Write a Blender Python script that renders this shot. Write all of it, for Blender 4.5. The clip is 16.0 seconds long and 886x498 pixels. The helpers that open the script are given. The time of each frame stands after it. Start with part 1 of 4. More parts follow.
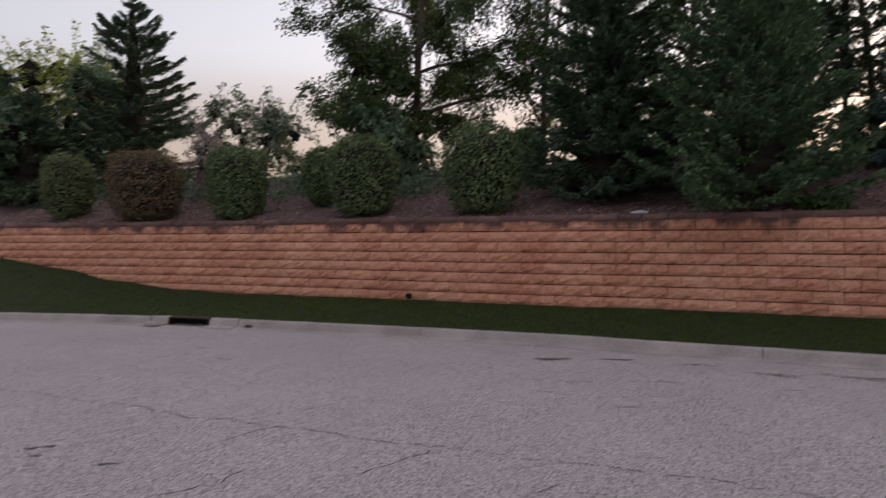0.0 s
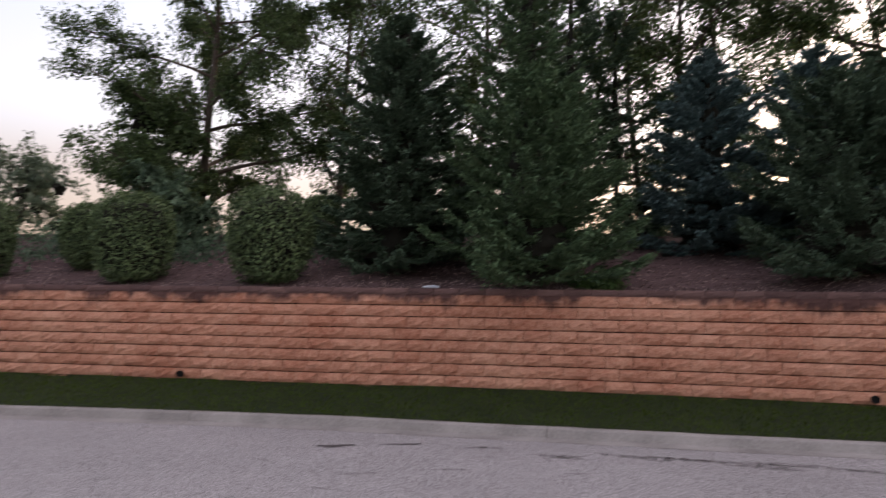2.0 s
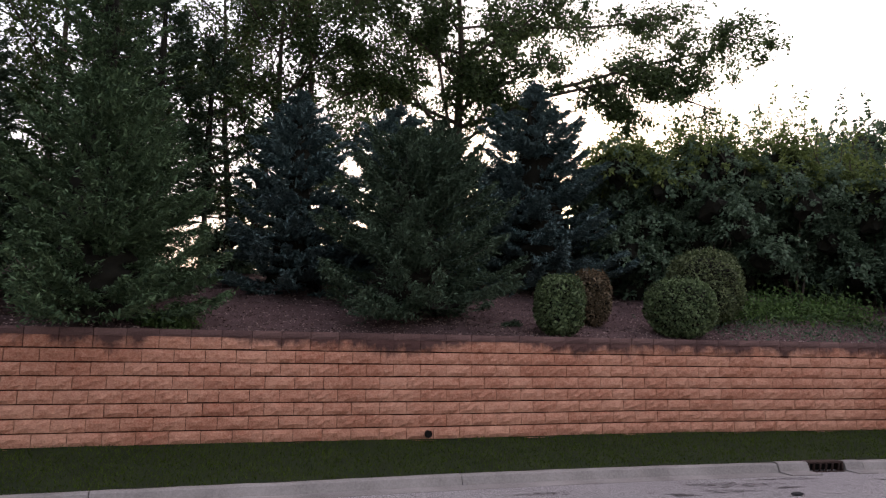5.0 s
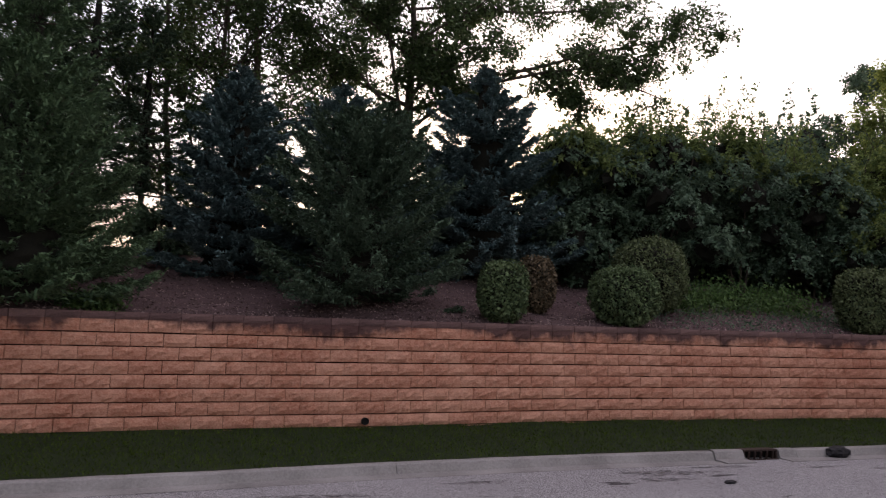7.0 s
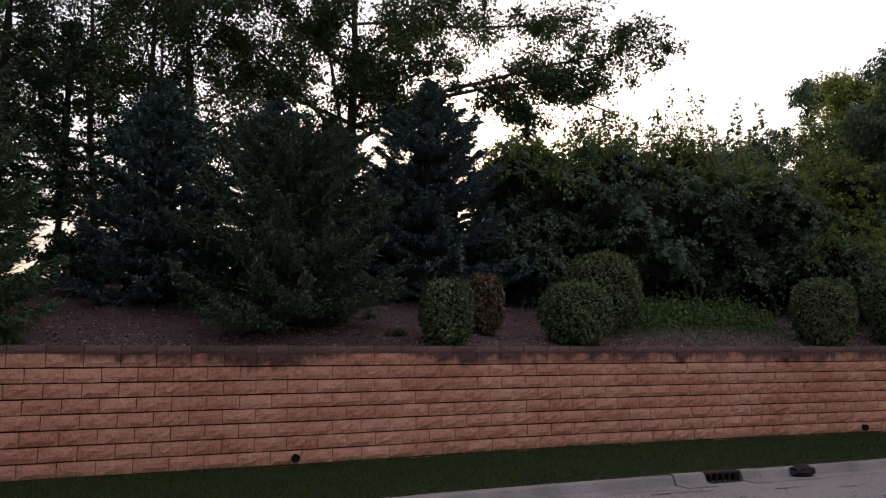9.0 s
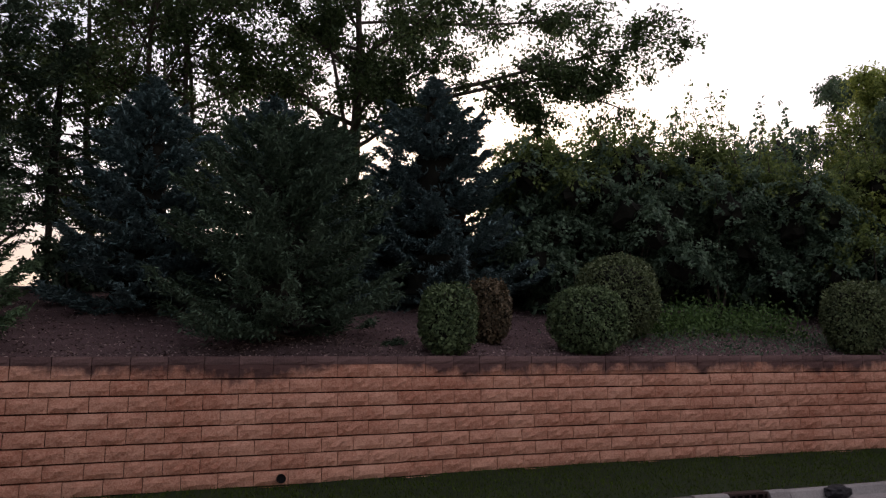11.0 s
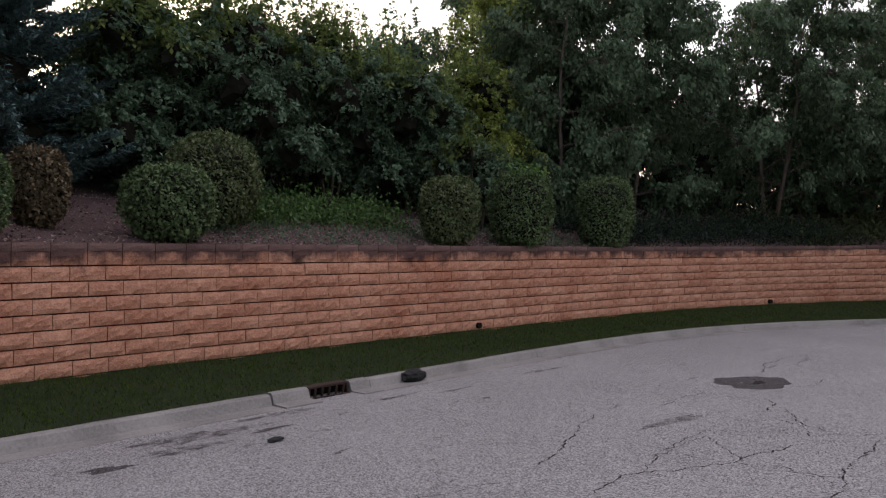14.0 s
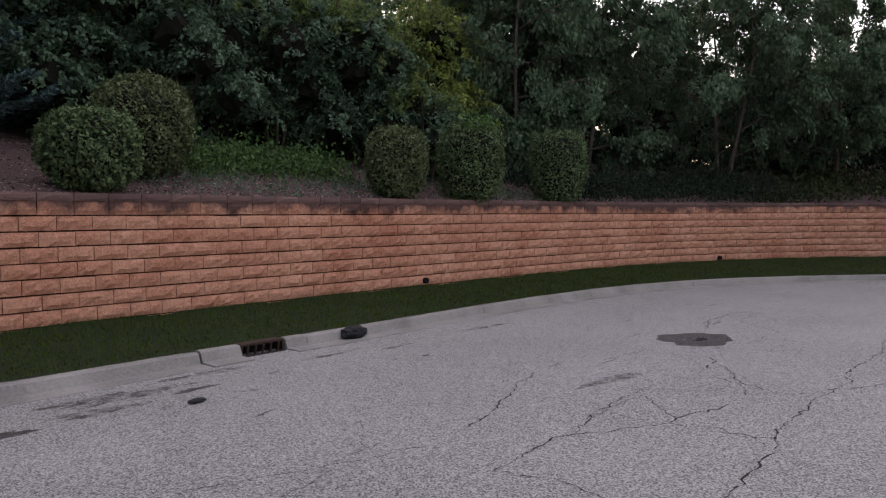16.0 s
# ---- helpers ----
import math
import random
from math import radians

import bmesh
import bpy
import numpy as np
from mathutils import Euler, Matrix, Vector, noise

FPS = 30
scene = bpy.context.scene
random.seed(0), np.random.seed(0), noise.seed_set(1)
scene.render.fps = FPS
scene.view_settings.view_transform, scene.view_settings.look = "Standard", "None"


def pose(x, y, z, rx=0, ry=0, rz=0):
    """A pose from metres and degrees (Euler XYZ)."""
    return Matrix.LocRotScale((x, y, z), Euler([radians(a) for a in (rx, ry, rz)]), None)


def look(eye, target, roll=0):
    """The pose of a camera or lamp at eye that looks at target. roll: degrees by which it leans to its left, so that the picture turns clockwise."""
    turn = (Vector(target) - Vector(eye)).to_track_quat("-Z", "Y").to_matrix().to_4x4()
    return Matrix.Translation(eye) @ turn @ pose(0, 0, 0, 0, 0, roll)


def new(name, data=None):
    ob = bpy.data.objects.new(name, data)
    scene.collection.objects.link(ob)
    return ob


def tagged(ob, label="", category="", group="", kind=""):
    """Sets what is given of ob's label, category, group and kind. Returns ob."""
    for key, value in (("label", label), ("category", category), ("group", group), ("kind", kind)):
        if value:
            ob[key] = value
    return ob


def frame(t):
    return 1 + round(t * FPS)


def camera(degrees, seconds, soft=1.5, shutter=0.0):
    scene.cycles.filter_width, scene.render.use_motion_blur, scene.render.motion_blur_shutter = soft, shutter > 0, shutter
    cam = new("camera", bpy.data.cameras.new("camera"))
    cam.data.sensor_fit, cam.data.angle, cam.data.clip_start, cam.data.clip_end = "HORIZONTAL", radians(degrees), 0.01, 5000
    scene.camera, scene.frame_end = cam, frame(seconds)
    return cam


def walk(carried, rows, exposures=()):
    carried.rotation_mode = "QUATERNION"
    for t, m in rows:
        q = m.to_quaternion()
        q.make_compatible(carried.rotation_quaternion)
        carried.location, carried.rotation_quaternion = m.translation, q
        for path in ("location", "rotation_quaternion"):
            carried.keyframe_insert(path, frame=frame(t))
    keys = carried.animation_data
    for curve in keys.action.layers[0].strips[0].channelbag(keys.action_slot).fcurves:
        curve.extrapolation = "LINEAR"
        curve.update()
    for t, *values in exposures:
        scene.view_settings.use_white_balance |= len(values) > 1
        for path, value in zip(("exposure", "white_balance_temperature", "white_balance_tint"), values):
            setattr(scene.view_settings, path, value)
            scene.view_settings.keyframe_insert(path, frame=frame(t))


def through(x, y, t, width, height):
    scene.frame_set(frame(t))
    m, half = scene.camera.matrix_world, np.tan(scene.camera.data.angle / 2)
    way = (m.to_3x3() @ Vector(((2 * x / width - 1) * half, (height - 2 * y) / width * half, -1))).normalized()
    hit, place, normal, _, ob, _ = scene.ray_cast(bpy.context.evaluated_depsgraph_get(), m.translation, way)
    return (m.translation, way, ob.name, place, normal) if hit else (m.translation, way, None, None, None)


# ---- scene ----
cam = camera(63.3, 16.0, soft=1.2, shutter=0.4)
PATH = [
    (0, (-0.126, -0.7, 1.825), (-0.389, 1.282, 1.787), -0.3),
    (0.5, (-0.072, -0.463, 1.868), (-0.114, 1.536, 1.907), 0.3),
    (1, (-0.077, -0.353, 1.923), (-0.014, 1.646, 1.958), -0.1),
    (1.5, (0.041, -0.189, 1.934), (0.142, 1.807, 2.02), -0.1),
    (2, (0.054, -0.016, 1.922), (0.341, 1.957, 2.075), 0.8),
    (2.5, (0.276, 0.222, 1.935), (0.906, 2.101, 2.204), 0.7),
    (3, (0.426, 0.316, 1.98), (1.23, 2.123, 2.277), 1.1),
    (3.5, (0.516, 0.413, 1.966), (1.414, 2.174, 2.269), 1.4),
    (4, (0.574, 0.464, 1.962), (1.665, 2.116, 2.246), 0.9),
    (6.5, (0.825, 0.504, 1.977), (2.144, 1.985, 2.24), 1.0),
    (7, (1.027, 0.535, 1.958), (2.379, 1.99, 2.198), 1.4),
    (7.5, (1.186, 0.72, 1.921), (2.603, 2.11, 2.168), 1.3),
    (8, (1.391, 0.813, 1.927), (2.859, 2.145, 2.192), 0.9),
    (8.5, (1.66, 0.851, 1.919), (3.108, 2.199, 2.216), 0.1),
    (11, (2.736, 1.248, 1.945), (4.114, 2.657, 2.285), -0.6),
    (11.5, (3.005, 1.357, 2.014), (4.643, 2.441, 2.392), 0.4),
    (12, (3.294, 1.426, 1.97), (5.031, 2.335, 2.362), 1.2),
    (12.5, (3.61, 1.312, 1.902), (5.36, 2.214, 2.255), 0.6),
    (13, (3.913, 1.41, 1.874), (5.725, 2.217, 2.131), 0.3),
    (13.5, (4.167, 1.382, 1.886), (6.059, 2.024, 1.97), -0.3),
    (14, (4.395, 1.24, 1.885), (6.295, 1.864, 1.92), -0.8),
    (14.5, (4.583, 1.157, 1.868), (6.484, 1.777, 1.841), -0.8),
    (15, (4.798, 1.177, 1.867), (6.716, 1.74, 1.804), -0.4),
    (15.5, (4.867, 1.125, 1.88), (6.795, 1.646, 1.791), -0.3),
    (16, (4.855, 1.075, 1.875), (6.783, 1.597, 1.781), -0.3),
]
EXPOSURES = [(0, 0.8, 6800, 18), (1.5, 1.05, 6750, 18), (3, 1.25, 6550, 19), (4, 1.2, 6550, 19), (7, 0.82, 6550, 20), (8.5, 0.45, 6600, 20), (11, 0.45, 6600, 21), (11.5, -0.2, 6650, 19), (12.0, -0.27, 6600, 17), (12.6, -0.25, 6650, 16), (13, 0.33, 6650, 16), (13.5, 0.8, 6600, 15), (14.5, 1.03, 6500, 13), (16, 1.12, 6500, 13)]
walk(cam, [(t, look(eye, target, roll)) for t, eye, target, roll in PATH], EXPOSURES)

# ---- light ----
world = bpy.data.worlds.new("dusk_sky")
scene.world = world
world.use_nodes = True
wn, wl = world.node_tree.nodes, world.node_tree.links
sky = wn.new("ShaderNodeTexSky")
sky.sky_type = "NISHITA"
sky.sun_disc = False
sky.sun_elevation = radians(6.0)
sky.sun_rotation = radians(50.0)
sky.air_density, sky.dust_density, sky.ozone_density = 1.0, 3.5, 1.5
haze = wn.new("ShaderNodeMix")
haze.data_type = "RGBA"
haze.inputs["Factor"].default_value = 0.40
# thin overcast: brighter overhead than at the horizon
way = wn.new("ShaderNodeTexCoord")
part_z = wn.new("ShaderNodeSeparateXYZ")
cloud = wn.new("ShaderNodeValToRGB")
cloud.color_ramp.interpolation = "EASE"
cloud.color_ramp.elements[0].position, cloud.color_ramp.elements[1].position = 0.03, 0.85
cloud.color_ramp.elements[0].color, cloud.color_ramp.elements[1].color = (0.52, 0.34, 0.27, 1), (1.0, 0.89, 0.93, 1)
for where, tint in ((0.14, (0.58, 0.42, 0.36, 1)), (0.25, (0.84, 0.80, 0.81, 1)), (0.42, (0.70, 0.73, 0.80, 1))):
    cloud.color_ramp.elements.new(where).color = tint
gain = wn.new("ShaderNodeVectorMath")
gain.operation = "SCALE"
# the dusk side, towards +x, is the brighter half
glow = wn.new("ShaderNodeMath")
glow.operation = "MULTIPLY_ADD"
glow.inputs[1].default_value, glow.inputs[2].default_value = 3.6, 9.0
wl.new(part_z.outputs["X"], glow.inputs[0])
wl.new(glow.outputs[0], gain.inputs["Scale"])
wl.new(way.outputs["Generated"], part_z.inputs[0])
wl.new(part_z.outputs["Z"], cloud.inputs[0])
wl.new(cloud.outputs[0], gain.inputs[0])
# away from the dusk the sky turns blue-grey
away = wn.new("ShaderNodeMapRange")
away.inputs["From Min"].default_value, away.inputs["From Max"].default_value = 0.15, -0.75
wl.new(part_z.outputs["X"], away.inputs["Value"])
cool = wn.new("ShaderNodeMix")
cool.data_type = "RGBA"
cool.blend_type = "MULTIPLY"
cool.inputs["B"].default_value = (0.80, 0.85, 0.90, 1)
wl.new(away.outputs[0], cool.inputs["Factor"])
wl.new(gain.outputs[0], cool.inputs["A"])
wl.new(cool.outputs["Result"], haze.inputs["B"])
veil = wn.new("ShaderNodeHueSaturation")
veil.inputs["Saturation"].default_value = 0.85
wl.new(sky.outputs[0], veil.inputs["Color"])
wl.new(veil.outputs[0], haze.inputs["A"])
wl.new(haze.outputs["Result"], wn["Background"].inputs["Color"])
wn["Background"].inputs["Strength"].default_value = 0.15
sun_data = bpy.data.lights.new("sun", "SUN")
sun_data.energy, sun_data.angle, sun_data.color = 0.5, radians(14), (1.0, 0.85, 0.72)
sun = new("sun", sun_data)
sun.matrix_world = look((40, 33, 12), (0, 0, 0))

# ---- materials ----
rng = np.random.default_rng(7)


def mat(name, dark, light, scale=8.0, rough=0.85, bump=0.3, bump_scale=60.0, island=0.0, fine=0.5, detail=6.0, distance=0.01, stretch=None, random_object=0.0, low=0.25, high=0.75, grain=4, sharp=0.5):
    """A two-scale mottled surface: broad stains, fine grain, relief; island and random_object vary it piece by piece."""
    m = bpy.data.materials.new(name)
    m.use_nodes = True
    nd, ln = m.node_tree.nodes, m.node_tree.links
    b = nd["Principled BSDF"]
    b.inputs["Roughness"].default_value = rough
    b.inputs["Specular IOR Level"].default_value = 0.25
    co = nd.new("ShaderNodeNewGeometry")
    vec = co.outputs["Position"]
    if stretch:
        mp = nd.new("ShaderNodeMapping")
        mp.inputs["Scale"].default_value = stretch
        ln.new(vec, mp.inputs["Vector"])
        vec = mp.outputs[0]
    n1, n2 = nd.new("ShaderNodeTexNoise"), nd.new("ShaderNodeTexNoise")
    n1.inputs["Scale"].default_value, n2.inputs["Scale"].default_value = scale, bump_scale
    n1.inputs["Detail"].default_value = detail
    n2.inputs["Detail"].default_value, n2.inputs["Roughness"].default_value = grain, sharp
    for n in (n1, n2):
        ln.new(vec, n.inputs["Vector"])
    mix = nd.new("ShaderNodeMix")
    mix.inputs["Factor"].default_value = fine
    ln.new(n1.outputs["Fac"], mix.inputs["A"])
    ln.new(n2.outputs["Fac"], mix.inputs["B"])
    fac = mix.outputs["Result"]
    if island or random_object:
        r = co.outputs["Random Per Island"]
        if random_object:
            oi = nd.new("ShaderNodeObjectInfo")
            ad = nd.new("ShaderNodeMath")
            ad.operation = "ADD"
            ln.new(oi.outputs["Random"], ad.inputs[0])
            ln.new(r, ad.inputs[1])
            fr = nd.new("ShaderNodeMath")
            fr.operation = "FRACT"
            ln.new(ad.outputs[0], fr.inputs[0])
            r = fr.outputs[0]
        mr = nd.new("ShaderNodeMix")
        mr.inputs["Factor"].default_value = max(island, random_object)
        ln.new(fac, mr.inputs["A"])
        ln.new(r, mr.inputs["B"])
        fac = mr.outputs["Result"]
    ramp = nd.new("ShaderNodeValToRGB")
    ramp.color_ramp.elements[0].position, ramp.color_ramp.elements[1].position = low, high
    ramp.color_ramp.elements[0].color, ramp.color_ramp.elements[1].color = (*dark, 1), (*light, 1)
    ln.new(fac, ramp.inputs[0])
    ln.new(ramp.outputs[0], b.inputs["Base Color"])
    if bump:
        bp = nd.new("ShaderNodeBump")
        bp.inputs["Strength"].default_value, bp.inputs["Distance"].default_value = bump, distance
        ln.new(n2.outputs["Fac"], bp.inputs["Height"])
        ln.new(bp.outputs[0], b.inputs["Normal"])
    m["ramp"] = ramp.name
    return m


def leaf_mat(name, dark, light, through=0.25, rough=0.55, single=0.8):
    """Foliage: each leaf its own shade, some light passing through."""
    m = mat(name, dark, light, 1.7, rough, 0, 30, island=single, fine=0.15, low=0.12 + 0.25 * (0.8 - single), high=0.92 - 0.35 * (0.8 - single))
    nd, ln = m.node_tree.nodes, m.node_tree.links
    tr = nd.new("ShaderNodeBsdfTranslucent")
    ln.new(nd[m["ramp"]].outputs[0], tr.inputs["Color"])
    mx = nd.new("ShaderNodeMixShader")
    mx.inputs[0].default_value = through
    ln.new(nd["Principled BSDF"].outputs[0], mx.inputs[1])
    ln.new(tr.outputs[0], mx.inputs[2])
    ln.new(mx.outputs[0], nd["Material Output"].inputs["Surface"])
    return m


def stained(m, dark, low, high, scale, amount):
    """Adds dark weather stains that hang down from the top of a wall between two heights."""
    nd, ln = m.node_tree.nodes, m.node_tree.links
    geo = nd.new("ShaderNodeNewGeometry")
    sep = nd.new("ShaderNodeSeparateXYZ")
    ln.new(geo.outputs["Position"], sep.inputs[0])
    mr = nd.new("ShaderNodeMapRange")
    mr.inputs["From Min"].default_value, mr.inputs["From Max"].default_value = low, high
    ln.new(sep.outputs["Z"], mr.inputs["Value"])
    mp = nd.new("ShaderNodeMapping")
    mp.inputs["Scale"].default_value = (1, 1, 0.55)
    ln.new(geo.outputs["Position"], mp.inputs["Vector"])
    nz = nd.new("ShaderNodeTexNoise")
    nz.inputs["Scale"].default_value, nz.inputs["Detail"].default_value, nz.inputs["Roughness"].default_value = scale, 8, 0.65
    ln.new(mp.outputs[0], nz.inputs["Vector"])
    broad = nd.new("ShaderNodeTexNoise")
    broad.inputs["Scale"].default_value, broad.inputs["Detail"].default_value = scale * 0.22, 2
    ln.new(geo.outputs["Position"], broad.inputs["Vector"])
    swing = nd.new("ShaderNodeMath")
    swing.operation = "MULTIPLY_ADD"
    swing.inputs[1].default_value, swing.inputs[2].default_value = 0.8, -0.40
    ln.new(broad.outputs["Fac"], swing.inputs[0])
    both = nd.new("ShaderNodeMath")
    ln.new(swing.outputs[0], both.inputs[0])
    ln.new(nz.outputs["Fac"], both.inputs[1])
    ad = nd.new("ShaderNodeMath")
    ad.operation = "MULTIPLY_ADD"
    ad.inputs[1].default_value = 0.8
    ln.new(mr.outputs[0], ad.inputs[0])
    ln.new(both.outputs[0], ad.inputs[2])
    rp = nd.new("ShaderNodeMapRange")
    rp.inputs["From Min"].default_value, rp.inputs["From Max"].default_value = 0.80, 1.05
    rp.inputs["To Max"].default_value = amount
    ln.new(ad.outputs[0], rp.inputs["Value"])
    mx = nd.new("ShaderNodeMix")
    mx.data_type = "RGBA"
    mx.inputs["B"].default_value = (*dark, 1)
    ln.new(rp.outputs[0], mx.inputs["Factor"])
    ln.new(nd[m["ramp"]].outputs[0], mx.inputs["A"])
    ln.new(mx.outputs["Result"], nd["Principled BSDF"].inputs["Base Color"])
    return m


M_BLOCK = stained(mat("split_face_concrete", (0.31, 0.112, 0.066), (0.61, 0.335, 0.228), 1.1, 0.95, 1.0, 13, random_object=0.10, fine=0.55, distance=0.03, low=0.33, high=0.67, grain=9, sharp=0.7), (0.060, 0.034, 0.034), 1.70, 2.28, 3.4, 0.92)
M_CAP = mat("weathered_cap_concrete", (0.050, 0.029, 0.030), (0.20, 0.122, 0.108), 1.6, 0.95, 0.7, 50, random_object=0.2, distance=0.015)
M_JOINT = mat("wall_core", (0.040, 0.016, 0.010), (0.095, 0.040, 0.025), 5, 0.95, 0.3)
M_ROAD = mat("worn_asphalt", (0.062, 0.058, 0.058), (0.475, 0.455, 0.46), 0.5, 0.9, 0.7, 42, fine=0.85, distance=0.012, detail=9, low=0.30, high=0.70, grain=11, sharp=0.78)


def aggregate(m, scale, amount):
    """Salt-and-pepper stone chips worked into a mottled surface."""
    nd, ln = m.node_tree.nodes, m.node_tree.links
    ramp = nd[m["ramp"]]
    old = ramp.inputs[0].links[0].from_socket
    geo = nd.new("ShaderNodeNewGeometry")
    vo = nd.new("ShaderNodeTexVoronoi")
    vo.inputs["Scale"].default_value = scale
    ln.new(geo.outputs["Position"], vo.inputs["Vector"])
    sp = nd.new("ShaderNodeSeparateColor")
    ln.new(vo.outputs["Color"], sp.inputs[0])
    mx = nd.new("ShaderNodeMix")
    mx.inputs["Factor"].default_value = amount
    ln.new(old, mx.inputs["A"])
    ln.new(sp.outputs[0], mx.inputs["B"])
    ln.new(mx.outputs["Result"], ramp.inputs[0])
    return m


def ragged(m, scale, low, high):
    """Lets the surface below show through in ragged specks, as in a worn stain."""
    nd, ln = m.node_tree.nodes, m.node_tree.links
    geo = nd.new("ShaderNodeNewGeometry")
    nz = nd.new("ShaderNodeTexNoise")
    nz.inputs["Scale"].default_value, nz.inputs["Detail"].default_value, nz.inputs["Roughness"].default_value = scale, 9, 0.7
    ln.new(geo.outputs["Position"], nz.inputs["Vector"])
    mr = nd.new("ShaderNodeMapRange")
    mr.inputs["From Min"].default_value, mr.inputs["From Max"].default_value = low, high
    ln.new(nz.outputs["Fac"], mr.inputs["Value"])
    ln.new(mr.outputs[0], nd["Principled BSDF"].inputs["Alpha"])
    return m


M_BLOCK = aggregate(M_BLOCK, 70, 0.16)
M_ROAD = aggregate(M_ROAD, 90, 0.36)
M_KERB = mat("kerb_concrete", (0.075, 0.069, 0.065), (0.317, 0.299, 0.286), 1.3, 0.9, 0.5, 30, fine=0.5, low=0.2, high=0.62, grain=9, sharp=0.7)
M_TAR = mat("dark_patch_asphalt", (0.022, 0.020, 0.021), (0.11, 0.10, 0.10), 6, 0.8, 0.6, 90)
M_STAIN = mat("oil_stain", (0.045, 0.040, 0.041), (0.12, 0.108, 0.106), 5, 0.7, 0.3, 90)
M_STAIN = ragged(aggregate(M_STAIN, 85, 0.4), 7.0, 0.40, 0.72)
M_TAR = ragged(aggregate(M_TAR, 85, 0.5), 7.0, 0.28, 0.50)
M_CRACK = mat("crack_dirt", (0.010, 0.009, 0.009), (0.03, 0.027, 0.025), 9, 0.95, 0.2)
M_CRACK = ragged(M_CRACK, 14.0, 0.36, 0.50)
M_GRASS = mat("lawn_soil", (0.006, 0.012, 0.004), (0.022, 0.034, 0.010), 3, 0.95, 0.6, 80)
M_BLADE = leaf_mat("grass_blade", (0.018, 0.037, 0.003), (0.082, 0.124, 0.011), 0.3, 0.95)
M_EARTH = mat("ground_earth", (0.03, 0.035, 0.018), (0.08, 0.08, 0.05), 0.4, 0.95, 0.3)
M_MULCH = mat("bark_mulch", (0.033, 0.019, 0.020), (0.156, 0.100, 0.098), 3.0, 0.95, 0.9, 45, fine=0.6, distance=0.03)
M_CHIP = mat("bark_chip", (0.045, 0.028, 0.026), (0.40, 0.30, 0.275), 4, 0.95, 0.2, island=0.75)
M_BARK = mat("tree_bark", (0.035, 0.028, 0.022), (0.11, 0.09, 0.07), 9, 0.95, 0.9, 40, distance=0.03, stretch=(1, 1, 0.25))
M_PALE_BARK = mat("pale_bark", (0.06, 0.045, 0.038), (0.19, 0.155, 0.13), 9, 0.9, 0.6, 30, stretch=(1, 1, 0.4))
# near-black filler; the shade inside dense foliage is put into its colour
M_INNER = mat("inner_shade", (0.006, 0.006, 0.004), (0.018, 0.017, 0.011), 9, 0.95, 0.5, 40)
M_IRON = mat("rusty_iron", (0.016, 0.011, 0.010), (0.06, 0.035, 0.028), 12, 0.7, 0.4, 80)
M_BLACK_DEBRIS = mat("black_debris", (0.005, 0.005, 0.006), (0.016, 0.016, 0.018), 9, 0.6, 0.5, 40)
# black pipe plastic; the same black also stands for shaded openings
M_PIPE = mat("black_pipe_and_shade", (0.003, 0.003, 0.003), (0.008, 0.007, 0.007), 9, 0.9, 0.2)
M_PAPER = mat("pale_litter", (0.42, 0.46, 0.52), (0.62, 0.66, 0.72), 9, 0.7, 0.2)
L_BOX = leaf_mat("clipped_shrub_leaf", (0.026, 0.050, 0.020), (0.175, 0.245, 0.108), 0.25, 0.6, 0.7)
L_BROWN = leaf_mat("bronzed_shrub_leaf", (0.047, 0.041, 0.022), (0.209, 0.155, 0.092))
L_MIX = leaf_mat("mottled_shrub_leaf", (0.030, 0.050, 0.019), (0.178, 0.218, 0.099), 0.25, 0.6, 0.6)
# ground-cover leaf darkened in its colour for the shade under the birches
L_SHADED_COVER = leaf_mat("shaded_cover_leaf", (0.006, 0.012, 0.007), (0.030, 0.048, 0.030), 0.05, 0.8)
L_LIME = leaf_mat("lime_sprout_leaf", (0.06, 0.13, 0.03), (0.14, 0.26, 0.06), 0.35)
L_SPRUCE = leaf_mat("spruce_needle", (0.020, 0.041, 0.024), (0.102, 0.161, 0.098), 0.08, 0.8, 0.4)
L_FIR = leaf_mat("fir_needle", (0.025, 0.055, 0.028), (0.132, 0.213, 0.103), 0.1, 0.8, 0.4)
L_BLUE = leaf_mat("blue_spruce_needle", (0.031, 0.065, 0.065), (0.156, 0.240, 0.234), 0.08, 0.8, 0.4)
L_TREE = leaf_mat("tree_leaf", (0.027, 0.048, 0.018), (0.097, 0.149, 0.055), 0.4, 0.6, 0.5)
L_THICK = leaf_mat("thicket_leaf", (0.030, 0.062, 0.038), (0.172, 0.259, 0.161), 0.40, 0.6, 0.4)
L_YELLOW = leaf_mat("yellow_green_leaf", (0.115, 0.167, 0.040), (0.380, 0.437, 0.115), 0.5, 0.55, 0.5)
L_BIRCH = leaf_mat("birch_leaf", (0.038, 0.073, 0.041), (0.164, 0.236, 0.133), 0.34, 0.6, 0.4)
L_GREY = leaf_mat("grey_green_leaf", (0.05, 0.08, 0.05), (0.20, 0.26, 0.17), 0.4, 0.6, 0.5)
L_ROUGH = leaf_mat("dull_grass_blade", (0.018, 0.026, 0.010), (0.070, 0.085, 0.032), 0.25, 0.8)
L_PALE = leaf_mat("dried_flower_head", (0.16, 0.13, 0.12), (0.42, 0.36, 0.34), 0.3)
# paler leaf for young shoots; on lobe tops it paints in skylight
L_YOUNG_LIT = leaf_mat("young_lit_leaf", (0.063, 0.098, 0.028), (0.218, 0.282, 0.086), 0.5, 0.6, 0.4)
